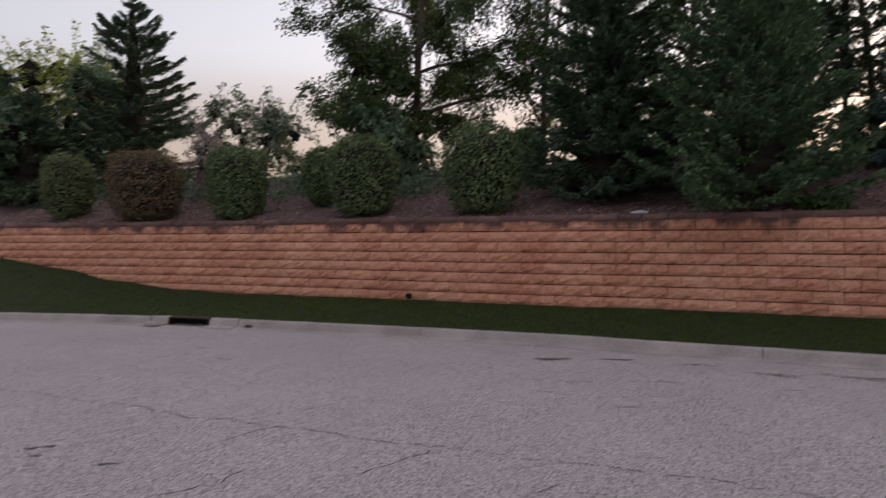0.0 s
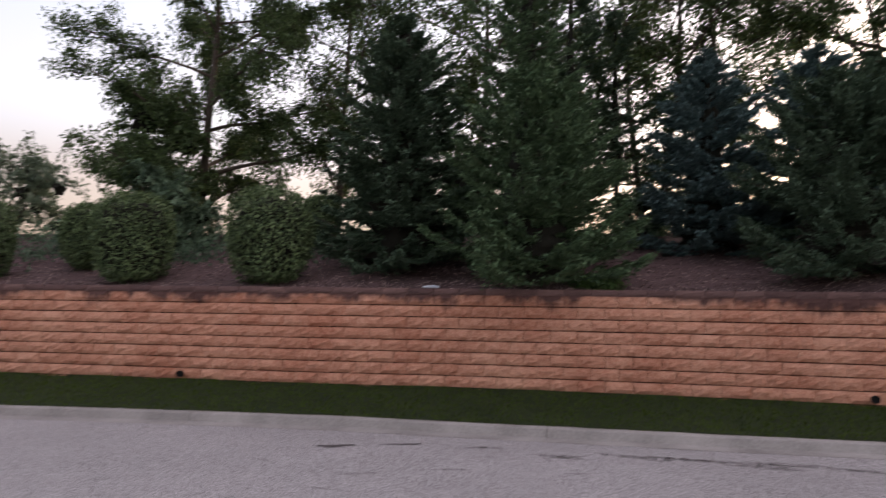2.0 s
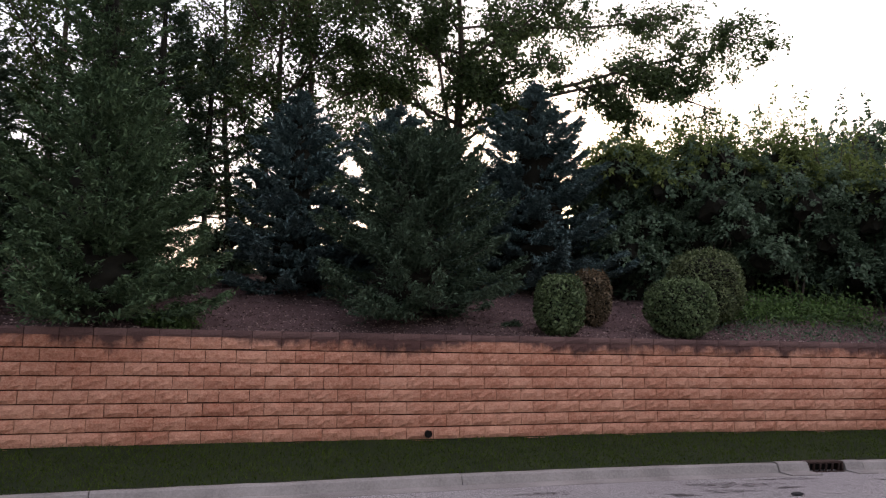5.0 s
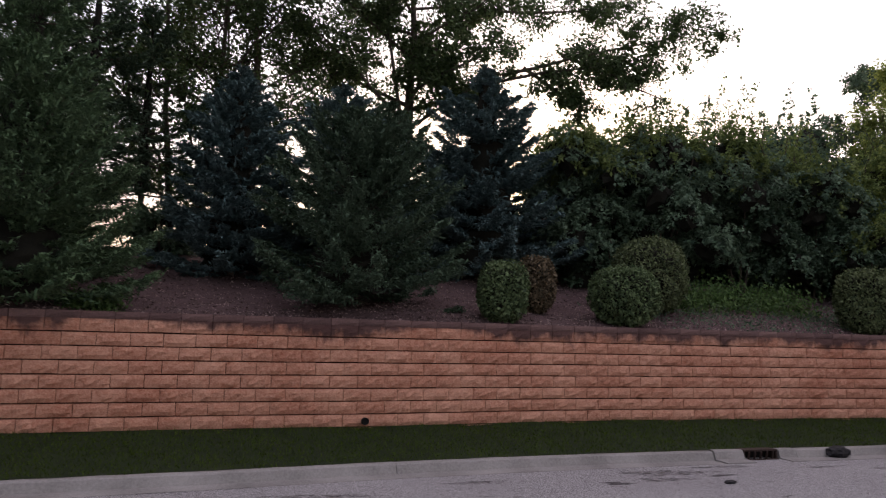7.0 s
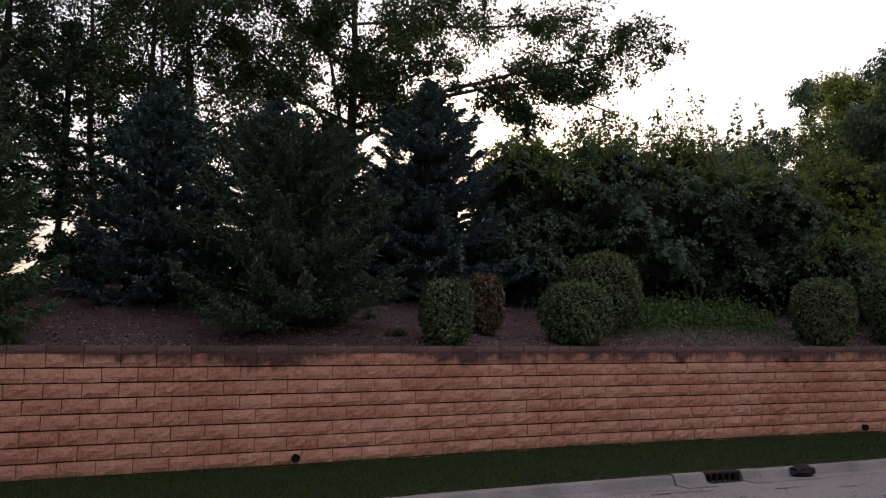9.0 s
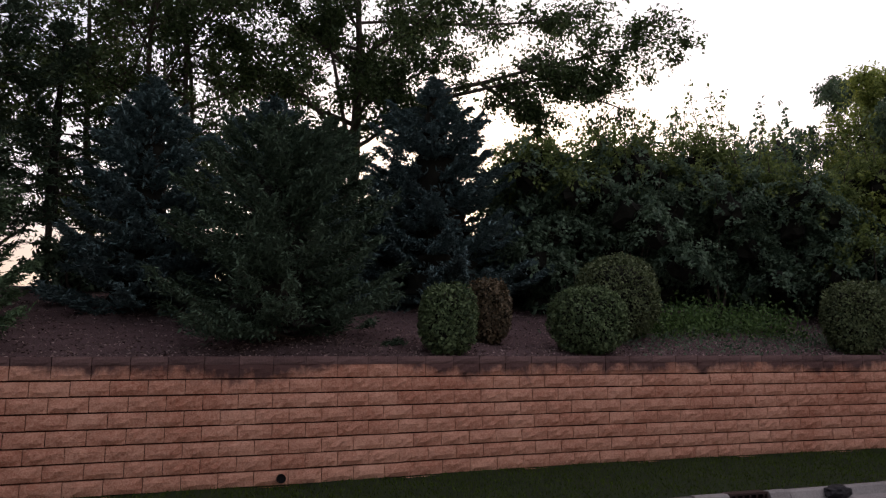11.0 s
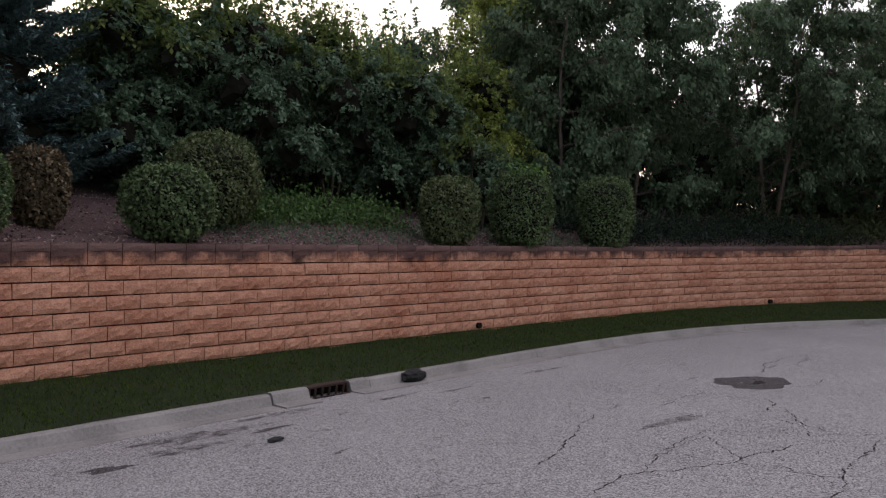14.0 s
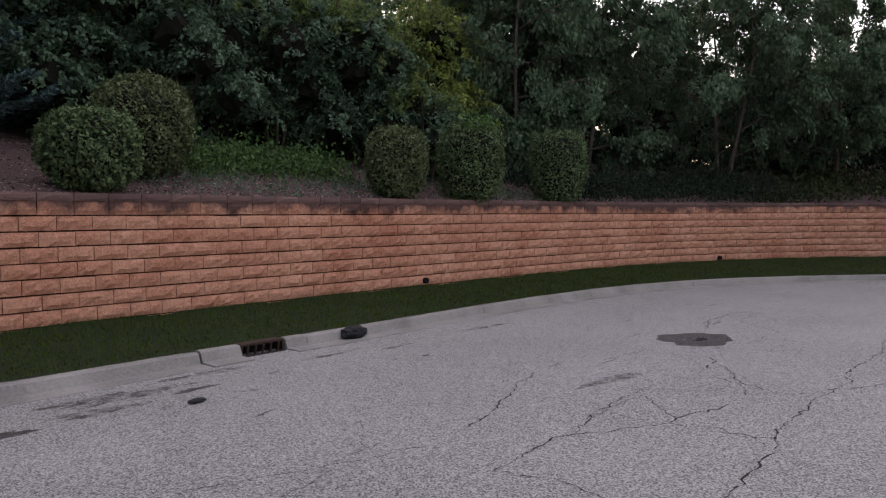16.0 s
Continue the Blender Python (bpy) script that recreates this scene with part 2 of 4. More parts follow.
L_HERB = leaf_mat("weed_leaf", (0.032, 0.070, 0.020), (0.125, 0.215, 0.062), 0.3)


# ---- mesh helpers ----
def mesh_np(name, verts, faces, material, corners=4, smooth=False):
    """A mesh from numpy arrays: verts (n, 3), faces (m, corners)."""
    verts, faces = np.asarray(verts, np.float32), np.asarray(faces, np.int32)
    me = bpy.data.meshes.new(name)
    me.vertices.add(len(verts))
    me.vertices.foreach_set("co", verts.ravel())
    me.loops.add(faces.size)
    me.loops.foreach_set("vertex_index", faces.ravel())
    me.polygons.add(len(faces))
    me.polygons.foreach_set("loop_start", np.arange(0, faces.size, corners, dtype=np.int32))
    if smooth:
        me.polygons.foreach_set("use_smooth", np.ones(len(faces), bool))
    me.materials.append(material)
    me.update(calc_edges=True)
    me.validate()
    return me


def part_np(name, parent, verts, faces, material, label="", corners=4, smooth=False, kind=""):
    ob = new(name, mesh_np(name, verts, faces, material, corners, smooth))
    ob.parent = parent
    return tagged(ob, label, kind=kind)


def part(name, bm, material, parent=None, label=""):
    me = bpy.data.meshes.new(name)
    bmesh.ops.recalc_face_normals(bm, faces=bm.faces[:])
    bm.to_mesh(me)
    bm.free()
    me.materials.append(material)
    ob = new(name, me)
    ob.parent = parent
    return tagged(ob, label)


def thing(name, x, y, z, label, category, group="", kind="", turn=0):
    ob = new(name)
    ob.empty_display_size = 0.2
    ob.matrix_world = pose(x, y, z, 0, 0, turn)
    return tagged(ob, label, category, group, kind)


def unit(v):
    return v / (np.linalg.norm(v, axis=-1, keepdims=True) + 1e-9)


def leaf_cloud(centres, along, length, width, lift=0.25, face=None, loose=0.6):
    """Folded leaf diamonds at centres, lying along the given directions."""
    n = len(centres)
    along = unit(along)
    turned = unit(rng.normal(size=(n, 3)))
    if face is not None:
        turned = unit(unit(np.broadcast_to(face, (n, 3))) + turned * loose)
    side = unit(np.cross(along, turned))
    up = np.cross(side, along)
    ln = (length * rng.uniform(0.65, 1.3, n))[:, None]
    wd = (width * rng.uniform(0.65, 1.3, n))[:, None]
    v = np.stack([centres - along * ln * 0.5, centres + side * wd * 0.5 + up * wd * lift, centres + along * ln * 0.5, centres - side * wd * 0.5 + up * wd * lift], 1)
    return v.reshape(-1, 3), np.arange(4 * n).reshape(-1, 4)


def tubes(lines, sides=6):
    """Tapered tubes along lines of (points, radii)."""
    vs, fs, base = [], [], 0
    ang = np.linspace(0, 2 * np.pi, sides, endpoint=False)
    for pts, rad in lines:
        pts, rad = np.asarray(pts, float), np.asarray(rad, float)
        tan = unit(np.gradient(pts, axis=0))
        ref = np.array([1.0, 0, 0]) if abs(tan[0, 0]) < 0.8 else np.array([0, 1.0, 0])
        a = unit(np.cross(tan, ref))
        b = np.cross(tan, a)
        ring = pts[:, None] + rad[:, None, None] * (np.cos(ang)[None, :, None] * a[:, None] + np.sin(ang)[None, :, None] * b[:, None])
        k = len(pts)
        vs.append(ring.reshape(-1, 3))
        i = base + np.arange(k - 1)[:, None] * sides + np.arange(sides)[None]
        j = base + np.arange(k - 1)[:, None] * sides + (np.arange(sides)[None] + 1) % sides
        fs.append(np.stack([i, j, j + sides, i + sides], -1).reshape(-1, 4))
        base += k * sides
    return np.concatenate(vs), np.concatenate(fs)


def spline(control, step=0.1):
    """Catmull-Rom curve through control points, with arc length, tangents and left normals."""
    p = np.array(control, float)
    out = []
    for i in range(len(p) - 1):
        p0, p1, p2, p3 = p[max(i - 1, 0)], p[i], p[i + 1], p[min(i + 2, len(p) - 1)]
        for t in np.linspace(0, 1, max(2, int(np.linalg.norm(p2 - p1) / step)), endpoint=False):
            out.append(0.5 * (2 * p1 + (p2 - p0) * t + (2 * p0 - 5 * p1 + 4 * p2 - p3) * t * t + (3 * p1 - p0 - 3 * p2 + p3) * t**3))
    c = np.array(out)
    tan = unit(np.gradient(c, axis=0))
    s = np.r_[0, np.cumsum(np.linalg.norm(np.diff(c, axis=0), axis=1))]
    return c, s, tan, np.stack([-tan[:, 1], tan[:, 0]], 1)


class Line:
    def __init__(self, control):
        self.c, self.s, self.t, self.n = spline(control)

    def at(self, s, d=0.0):
        """The point at arc length s, d metres to the left of the line."""
        s, d = np.asarray(s, float), np.asarray(d, float)
        x, y = np.interp(s, self.s, self.c[:, 0]), np.interp(s, self.s, self.c[:, 1])
        nx, ny = np.interp(s, self.s, self.n[:, 0]), np.interp(s, self.s, self.n[:, 1])
        return np.stack([x + nx * d, y + ny * d], -1)

    def turn(self, s):
        return math.degrees(math.atan2(np.interp(s, self.s, self.t[:, 1]), np.interp(s, self.s, self.t[:, 0])))

    def near(self, x, y):
        i = int(np.argmin((self.c[:, 0] - x) ** 2 + (self.c[:, 1] - y) ** 2))
        return self.s[i], float((np.array([x, y]) - self.c[i]) @ self.n[i])


WALL = Line([(-46, 21.5), (-30, 19.5), (-20, 18), (-13.8, 16.9), (-8.8, 15.9), (-4.5, 14.6), (-0.6, 13.22), (2, 12.5), (4.4, 11.6), (6, 10.95), (8.5, 9.85), (11.87, 8.57), (14.4, 7.35), (16.5, 6.3), (19, 4.95), (22.3, 3.1), (25.2, 1.1), (27.9, -1.6), (30, -5), (31.2, -9), (31.5, -14), (31, -20)])
KERB = Line([(-46, 17.5), (-30, 15.8), (-20, 14.6), (-12.2, 14.0), (-9.2, 13.75), (-6.2, 13.2), (-4, 12.72), (-1.7, 12.1), (0.3, 11.5), (2, 10.85), (4.2, 10.05), (5.6, 9.52), (7.7, 8.78), (10.6, 7.6), (12.7, 6.62), (14.3, 5.85), (15.6, 5.25), (17.9, 4.2), (20.5, 2.85), (23, 1.2), (25.4, -1.3), (27.3, -5), (28.4, -9), (28.7, -14), (28.2, -20)])
COURSE, BLOCK, LINE_1 = 0.203, 0.457, 1.905
PHASE = 46.83


def lawn_height(s):
    """Height of the lawn where it meets the wall; it climbs towards the wall's low end."""
    return np.interp(s, [20, 31.8, 33.1, 34.2, 35.3, 37.3, 39, 41.6, 44], [1.95, 1.28, 1.12, 0.97, 0.76, 0.57, 0.49, 0.49, 0.50])


def berm(d, s=50.0):
    """Height of the planted bank, d metres behind the wall's face."""
    d = np.asarray(d, float)
    return np.interp(d, [0, 0.3, 1, 3, 5, 7, 9, 14, 22, 45, 60], [2.10, 2.16, 2.36, 2.88, 3.4, 3.85, 4.0, 3.7, 2.6, 1.0, -0.3])


def bank(x, y):
    s, d = WALL.near(x, y)
    return float(berm(d))


# ---- ground, road, kerb, lawn, bank ----
bm = bmesh.new()
bmesh.ops.create_grid(bm, x_segments=8, y_segments=8, size=2500, matrix=Matrix.Translation((0, 0, -0.06)))
tagged(part("ground", bm, M_EARTH), "bare earth and grass reaching the horizon", "ground", kind="structure")
bm = bmesh.new()
bmesh.ops.create_grid(bm, x_segments=40, y_segments=40, size=75, matrix=Matrix.Translation((-5, -20, 0)))
road = tagged(part("road", bm, M_ROAD), "worn grey asphalt road with cracks and stains", "road", kind="structure")


def strip(line, s, profile):
    """A sheet swept along a line: profile gives (d, z) columns for each s."""
    rows = []
    for d, z in profile:
        xy = line.at(s, d)
        rows.append(np.c_[xy, np.broadcast_to(z, len(s))])
    v = np.stack(rows, 1)
    k = len(profile)
    i = np.arange(len(s) - 1)[:, None] * k + np.arange(k - 1)[None]
    f = np.stack([i, i + k, i + k + 1, i + 1], -1).reshape(-1, 4)
    return v.reshape(-1, 3), f


ss = np.arange(0, WALL.s[-1], 0.25)
kx = np.array([KERB.at(KERB.near(*p)[0], 0.0) for p in WALL.at(ss)])
base = np.c_[WALL.at(ss, 0.12), lawn_height(ss)]
front = np.c_[kx, np.full(len(ss), 0.14)]
cols = []
for f in np.linspace(0, 1, 9):
    row = front * (1 - f) + base * f
    row[:, 2] = 0.14 + (base[:, 2] - 0.14) * (f**1.15) + 0.015 * np.sin(ss * 3.1 + f * 9)
    cols.append(row)
v = np.stack(cols, 1)
i = np.arange(len(ss) - 1)[:, None] * 9 + np.arange(8)[None]
lawn = new("lawn", mesh_np("lawn", v.reshape(-1, 3), np.stack([i, i + 9, i + 10, i + 1], -1).reshape(-1, 4), M_GRASS, smooth=True))
tagged(lawn, "narrow strip of dark green mown lawn", "grass", kind="structure")
n = 90000
u = rng.uniform(0, 1, n) ** 0.9
si = np.clip(rng.uniform(28, 92, n) / 0.25, 0, len(ss) - 2)
k = si.astype(int)
fr = (si - k)[:, None]
fq = u * 8
q = np.clip(fq.astype(int), 0, 7)
gr = (fq - q)[:, None]
p = (v[k, q] * (1 - fr) + v[k + 1, q] * fr) * (1 - gr) + (v[k, q + 1] * (1 - fr) + v[k + 1, q + 1] * fr) * gr
h = rng.uniform(0.02, 0.06, n)[:, None]
a = rng.uniform(0, 6.28, n)
sd = np.c_[np.cos(a), np.sin(a), 0 * a] * 0.006
tip = p + np.c_[rng.normal(0, 0.45, (n, 2)), np.ones(n)] * h
gv = np.stack([p - sd, p + sd, tip], 1).reshape(-1, 3)
tagged(new("grass_blades", mesh_np("grass_blades", gv, np.arange(3 * n).reshape(-1, 3), M_BLADE, 3)), "short green grass blades covering the verge", "grass", kind="stuff")

sb = np.arange(0, WALL.s[-1], 0.3)
dd = np.r_[0.22, 0.35, 0.5, 0.75, np.arange(1, 9, 0.4), np.arange(9, 24, 1.5), 30, 45, 60]
bv, bf = strip(WALL, sb, [(d, berm(d)) for d in dd])
bump = np.array([noise.noise((x * 0.9, y * 0.9, 0)) * 0.07 + noise.noise((x * 3, y * 3, 5)) * 0.025 for x, y, _ in bv])
bv[:, 2] += bump * np.clip((np.tile(dd, len(sb)) - 0.3) * 1.5, 0, 1)
tagged(new("bank", mesh_np("bank", bv, bf, M_MULCH, smooth=True)), "planted bank covered in brown bark mulch", "ground", kind="structure")


def scatter_bank(n, s0, s1, d0, d1, power=1.0):
    s, d = rng.uniform(s0, s1, n), d0 + (d1 - d0) * rng.uniform(0, 1, n) ** power
    xy = WALL.at(s, d)
    z = berm(d) + np.array([noise.noise((x * 0.9, y * 0.9, 0)) * 0.07 + noise.noise((x * 3, y * 3, 5)) * 0.025 for x, y in xy]) * np.clip((d - 0.3) * 1.5, 0, 1)
    return np.c_[xy, z]


c = scatter_bank(32000, 30, 75, 0.3, 5, 1.4)
c[:, 2] += 0.012
al = np.c_[rng.normal(size=(len(c), 2)), rng.normal(0, 0.25, len(c))]
cv, cf = leaf_cloud(c, al, 0.05, 0.02, 0.5)
tagged(new("mulch_chips", mesh_np("mulch_chips", cv, cf, M_CHIP)), "loose brown bark chips on the bank", "mulch", kind="stuff")

# kerb with gutter, cut into cast lengths, open at the two drains
INLET_S = [KERB.near(13.72, 6.12)[0], KERB.near(-7.25, 13.4)[0]]
kerb = thing("kerb", 0, 0, 0, "pale concrete kerb and gutter in cast lengths", "kerb", kind="structure")
PROFILE = [(0.0, -0.05), (0.0, 0.135), (-0.02, 0.15), (-0.11, 0.15), (-0.145, 0.128), (-0.19, 0.012), (-0.48, 0.004), (-0.48, -0.05)]
PAN = [(0.0, -0.05), (0.0, 0.006), (-0.48, 0.005), (-0.48, -0.05)]


def sweep(s0, s1, profile, name, parent, material, lift=0.0):
    s = np.linspace(s0, s1, max(3, int((s1 - s0) / 0.25)))
    vv, ff = strip(KERB, s, profile)
    vv[:, 2] += lift + np.repeat(rng.normal(0, 0.002, len(s)), len(profile))
    bm = bmesh.new()
    bvs = [bm.verts.new(p) for p in vv]
    for f in ff:
        bm.faces.new([bvs[j] for j in f])
    k = len(profile)
    bm.faces.new(bvs[:k])
    bm.faces.new(bvs[-k:])
    return part(name, bm, material, parent)


marks = [0.0]
for p in ((-30, 15.8), (-20, 14.6), (-15, 14.2), (-11, 13.9)):
    marks.append(KERB.near(*p)[0])
a1, a0 = INLET_S
marks += [a0 - 0.95, a0 - 0.5, a0 + 0.5, a0 + 1.2, KERB.near(-2.2, 12.2)[0], KERB.near(3.2, 10.45)[0], KERB.near(7.75, 8.76)[0], a1 - 0.95, a1 - 0.34, a1 + 0.36, a1 + 0.75]
for p in ((18.2, 4.0), (21.5, 2.2), (24.4, -0.3), (26.6, -3.4), (28.2, -8), (28.6, -13), (28.2, -19.9)):
    marks.append(KERB.near(*p)[0])
for s0, s1 in zip(marks[:-1], marks[1:]):
    mid = (s0 + s1) / 2
    if min(abs(mid - q) for q in INLET_S) < 0.3:
        continue
    by_drain = min(abs(mid - q) for q in INLET_S) < 0.9
    sweep(s0 + (0.022 if by_drain else 0.006), s1 - 0.006, PROFILE, "kerb_length", kerb, M_KERB, 0.012 if by_drain else 0.0)


def box(bm, size, m, bevel=0.0):
    r = bmesh.ops.create_cube(bm, size=1, matrix=m @ Matrix.Diagonal((*size, 1)))
    if bevel:
        es = list({e for q in r["verts"] for e in q.link_edges})
        bmesh.ops.bevel(bm, geom=es, offset=bevel, segments=2, affect="EDGES")
    return bm


def drain(s, length, bars, label):
    x, y = KERB.at(s, -0.1)
    d = thing("drain_inlet", x, y, 0, label, "drain", "street drains", turn=KERB.turn(s))
    bm = bmesh.new()
    box(bm, (length, 0.22, 0.03), pose(0, 0.05, 0.147), 0.008)
    part("hood", bm, M_IRON, d)
    # near-black plate standing for the unlit inside of the drain
    bm = bmesh.new()
    box(bm, (length, 0.03, 0.20), pose(0, 0.15, 0.04))
    part("back_plate", bm, M_PIPE, d)
    bm = bmesh.new()
    box(bm, (length, 0.36, 0.012), pose(0, -0.06, -0.02))
    part("sill", bm, M_PIPE, d)
    for sx in (-1, 1):
        bm = bmesh.new()
        box(bm, (0.03, 0.22, 0.15), pose(sx * (length / 2 - 0.012), 0.05, 0.065), 0.004)
        part("cheek", bm, M_IRON, d)
    for i in range(bars):
        bm = bmesh.new()
        box(bm, (0.028, 0.03, 0.135), pose((i + 0.5 - bars / 2) * length / (bars + 0.6), -0.06, 0.066, 14), 0.006)
        part("bar", bm, M_IRON, d)
    bm = bmesh.new()
    box(bm, (length, 0.05, 0.02), pose(0, -0.09, 0.004), 0.005)
    part("lower_rail", bm, M_IRON, d)
    return d


drain(a1, 0.69, 5, "rusty iron kerb drain with upright bars")
drain(a0, 0.99, 0, "dark kerb drain opening beside broken concrete")

# ---- retaining wall ----
wall = thing("retaining_wall", 0, 0, 0, "tan split-face concrete block retaining wall, stained near the top", "wall", kind="structure")
sw = np.arange(6, WALL.s[-1] - 0.5, 0.25)
wv, wf = strip(WALL, sw, [(0.10, -0.05), (0.10, 0.4), (0.19, LINE_1 + 0.2), (0.30, LINE_1 + 0.2), (0.55, LINE_1 + 0.1), (0.55, -0.05)])
part_np("core", wall, wv, wf, M_JOINT, "dark recessed joints")


def block_mesh(name, length, height, depth, rough, material, seed):
    """One split-face unit: hewn front with pitched edges, flat top, bottom and ends. Front at y = 0, body behind it."""
    r = np.random.default_rng(seed)
    nx, nz = 6, 4
    xs, zs = np.linspace(-length / 2, length / 2, nx), np.linspace(0, height, nz)
    bm = bmesh.new()
    g = []
    for j, z in enumerate(zs):
        row = []
        for i, x in enumerate(xs):
            edge = i in (0, nx - 1) or j in (0, nz - 1)
            y = 0.014 + abs(r.normal(0, 0.006)) * (rough > 0.01) if edge else r.uniform(-rough, rough * 0.6)
            row.append(bm.verts.new((x + (0 if i in (0, nx - 1) else r.normal(0, 0.008)), y, z + (0 if j in (0, nz - 1) else r.normal(0, 0.006)))))
        g.append(row)
    for j in range(nz - 1):
        for i in range(nx - 1):
            bm.faces.new([g[j][i], g[j][i + 1], g[j + 1][i + 1], g[j + 1][i]])
    b = [bm.verts.new((x, depth, z)) for x, z in ((-length / 2, 0), (length / 2, 0), (length / 2, height), (-length / 2, height))]
    bm.faces.new([b[0], b[1]] + g[0][::-1])
    bm.faces.new([b[2], b[3]] + g[-1])
    bm.faces.new([b[1], b[2]] + [g[j][-1] for j in range(nz - 1, -1, -1)])
    bm.faces.new([b[3], b[0]] + [g[j][0] for j in range(nz)])
    bm.normal_update()
    me = bpy.data.meshes.new(name)
    bm.to_mesh(me)
    bm.free()
    me.materials.append(material)
    return me


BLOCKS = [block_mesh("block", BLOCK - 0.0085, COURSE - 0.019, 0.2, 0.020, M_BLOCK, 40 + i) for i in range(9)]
CAPS = [block_mesh("cap_stone", BLOCK - 0.008, 0.112, 0.3, 0.008, M_CAP, 80 + i) for i in range(4)]
weeps = [WALL.near(-2.79, 13.95)[0], WALL.near(8.15, 10.0)[0], WALL.near(18.55, 5.1)[0], WALL.near(27.5, -1.4)[0]]
far_v, far_f, far_n = [], [], 0
count = 0
for course in range(10):
    z0 = LINE_1 + COURSE - (course + 1) * COURSE if course < 9 else LINE_1 + COURSE - 0.0215
    off = 0.0 if course in (1, 3, 5, 7) else 0.5
    for k in range(-84, 104):
        s = PHASE + (k + off) * BLOCK
        if not 8 < s < WALL.s[-1] - 1:
            continue
        if course < 9 and z0 + COURSE < lawn_height(s) - 0.05:
            continue
        d = 0.012 * (8 - course) if course < 9 else 0.092
        x, y = WALL.at(s, d + rng.normal(0, 0.002))
        m = pose(x, y, z0 + rng.normal(0, 0.0015), 0, 0, WALL.turn(s) + rng.normal(0, 0.25))
        me = CAPS[k % 4] if course == 9 else BLOCKS[int(rng.integers(9))]
        near = (51.4 < s < 68.2) if course < 8 else False
        if near or (course == 9 and 47 < s < 74):
            ob = new("cap_stone" if course == 9 else "block", me)
            ob.parent = wall
            ob.matrix_world = m
            count += 1
        else:
            co = np.empty(len(me.vertices) * 3)
            me.vertices.foreach_get("co", co)
            co = co.reshape(-1, 3) @ np.array(m.to_3x3()).T + np.array(m.translation)
            far_v.append((course == 9, co, [[q + 0 for q in f.vertices] for f in me.polygons]))
for cap in (False, True):
    vs, fs, nbase = [], [], 0
    for is_cap, co, polys in far_v:
        if is_cap == cap:
            vs.append(co)
            fs += [[q + nbase for q in f] for f in polys]
            nbase += len(co)
    name = "far_cap_stones" if cap else "far_blocks"
    me = bpy.data.meshes.new(name)
    me.from_pydata(np.concatenate(vs).tolist(), [], fs)
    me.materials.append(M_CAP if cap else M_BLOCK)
    ob = tagged(new(name, me), kind="stuff")
    ob.parent = wall
for s in weeps:
    x, y = WALL.at(s, 0.0)
    vv, ff = tubes([([(0, -0.06, 0), (0, 0.1, 0)], [0.06, 0.06]), ([(0, -0.06, 0), (0, 0.1, 0)], [0.054, 0.054])], 14)
    # disc across the bore, black in place of the shade inside
    bore_shade = len(vv)
    vv = np.r_[vv, [(0.058 * math.cos(q), -0.045, 0.058 * math.sin(q)) for q in np.linspace(0, 6.2832, 12, endpoint=False)]]
    ob = part_np("drain_pipe", wall, vv, np.r_[ff, [[i, (i + 1) % 14, 28 + (i + 1) % 14, 28 + i] for i in range(14)], [[bore_shade, bore_shade + i, bore_shade + i + 1, bore_shade + i + 2] for i in (1, 3, 5, 7, 9)]], M_PIPE, "short black plastic weep pipe")
    ob.matrix_world = pose(x, y, LINE_1 - 1.335, 0, 0, WALL.turn(s))

# ---- plants ----
def clipped_shrub(x, y, w, h, leaf, label, q=3.0, count=8500, lean=0.0, size=0.068):
    """A sheared shrub: stems, a dense inner mass and a skin of small leaves."""
    z = bank(x, y) - 0.03
    ob = thing("clipped_shrub", x, y, z, label, "shrub", "clipped shrubs on the bank")
    a, b = w / 2, h / 2

    def surface(n, grow):
        d = unit(rng.normal(size=(n, 3)))
        rho = np.hypot(d[:, 0], d[:, 1])
        r = ((rho / a) ** q + (np.abs(d[:, 2]) / b) ** q) ** (-1 / q)
        ang = np.arctan2(d[:, 1], d[:, 0])
        lump = 1 + 0.035 * np.sin(3 * ang + x) + 0.03 * np.sin(5 * ang + 4 * d[:, 2] + y) + 0.025 * np.sin(9 * d[:, 2] + 7 * ang) + 0.03 * np.sin(17 * d[:, 2] + 3 * x) * np.sin(14 * ang + y)
        taper = 1 - 0.10 * np.clip(-d[:, 2] * r / b, 0, 1)
        p = d * (r * grow * lump)[:, None]
        p[:, :2] *= taper[:, None]
        p[:, 0] += lean * p[:, 2]
        return p + (0, 0, b + 0.03), d

    p, d = surface(count, rng.uniform(0.87, 1.04, count))
    along = unit(rng.normal(size=(count, 3))) * 0.9 + d * 0.5 + (0, 0, 0.25)
    v, f = leaf_cloud(p, along, size, size * 0.62, face=d + (0, 0, 0.75), loose=0.55)
    part_np("leaves", ob, v, f, leaf, kind="stuff")
    # core coloured as the shade behind the leaves
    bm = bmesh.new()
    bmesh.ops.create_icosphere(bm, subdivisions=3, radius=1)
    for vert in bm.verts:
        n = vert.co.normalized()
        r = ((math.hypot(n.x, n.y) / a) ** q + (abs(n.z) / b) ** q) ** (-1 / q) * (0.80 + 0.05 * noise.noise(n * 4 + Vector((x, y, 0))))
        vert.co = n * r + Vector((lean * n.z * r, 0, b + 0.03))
    part("inner_mass", bm, M_INNER, ob, "dark filler coloured as the shaded inside")
    lines = []
    for i in range(7):
        an = i * 0.9 + x
        lines.append(([(0.05 * math.cos(an), 0.05 * math.sin(an), -0.05), (0.16 * w * math.cos(an), 0.16 * w * math.sin(an), h * 0.4)], [0.02, 0.012]))
    for q in lines:
        v, f = tubes([q], 5)
        part_np("stem", ob, v, f, M_BARK)
    return ob


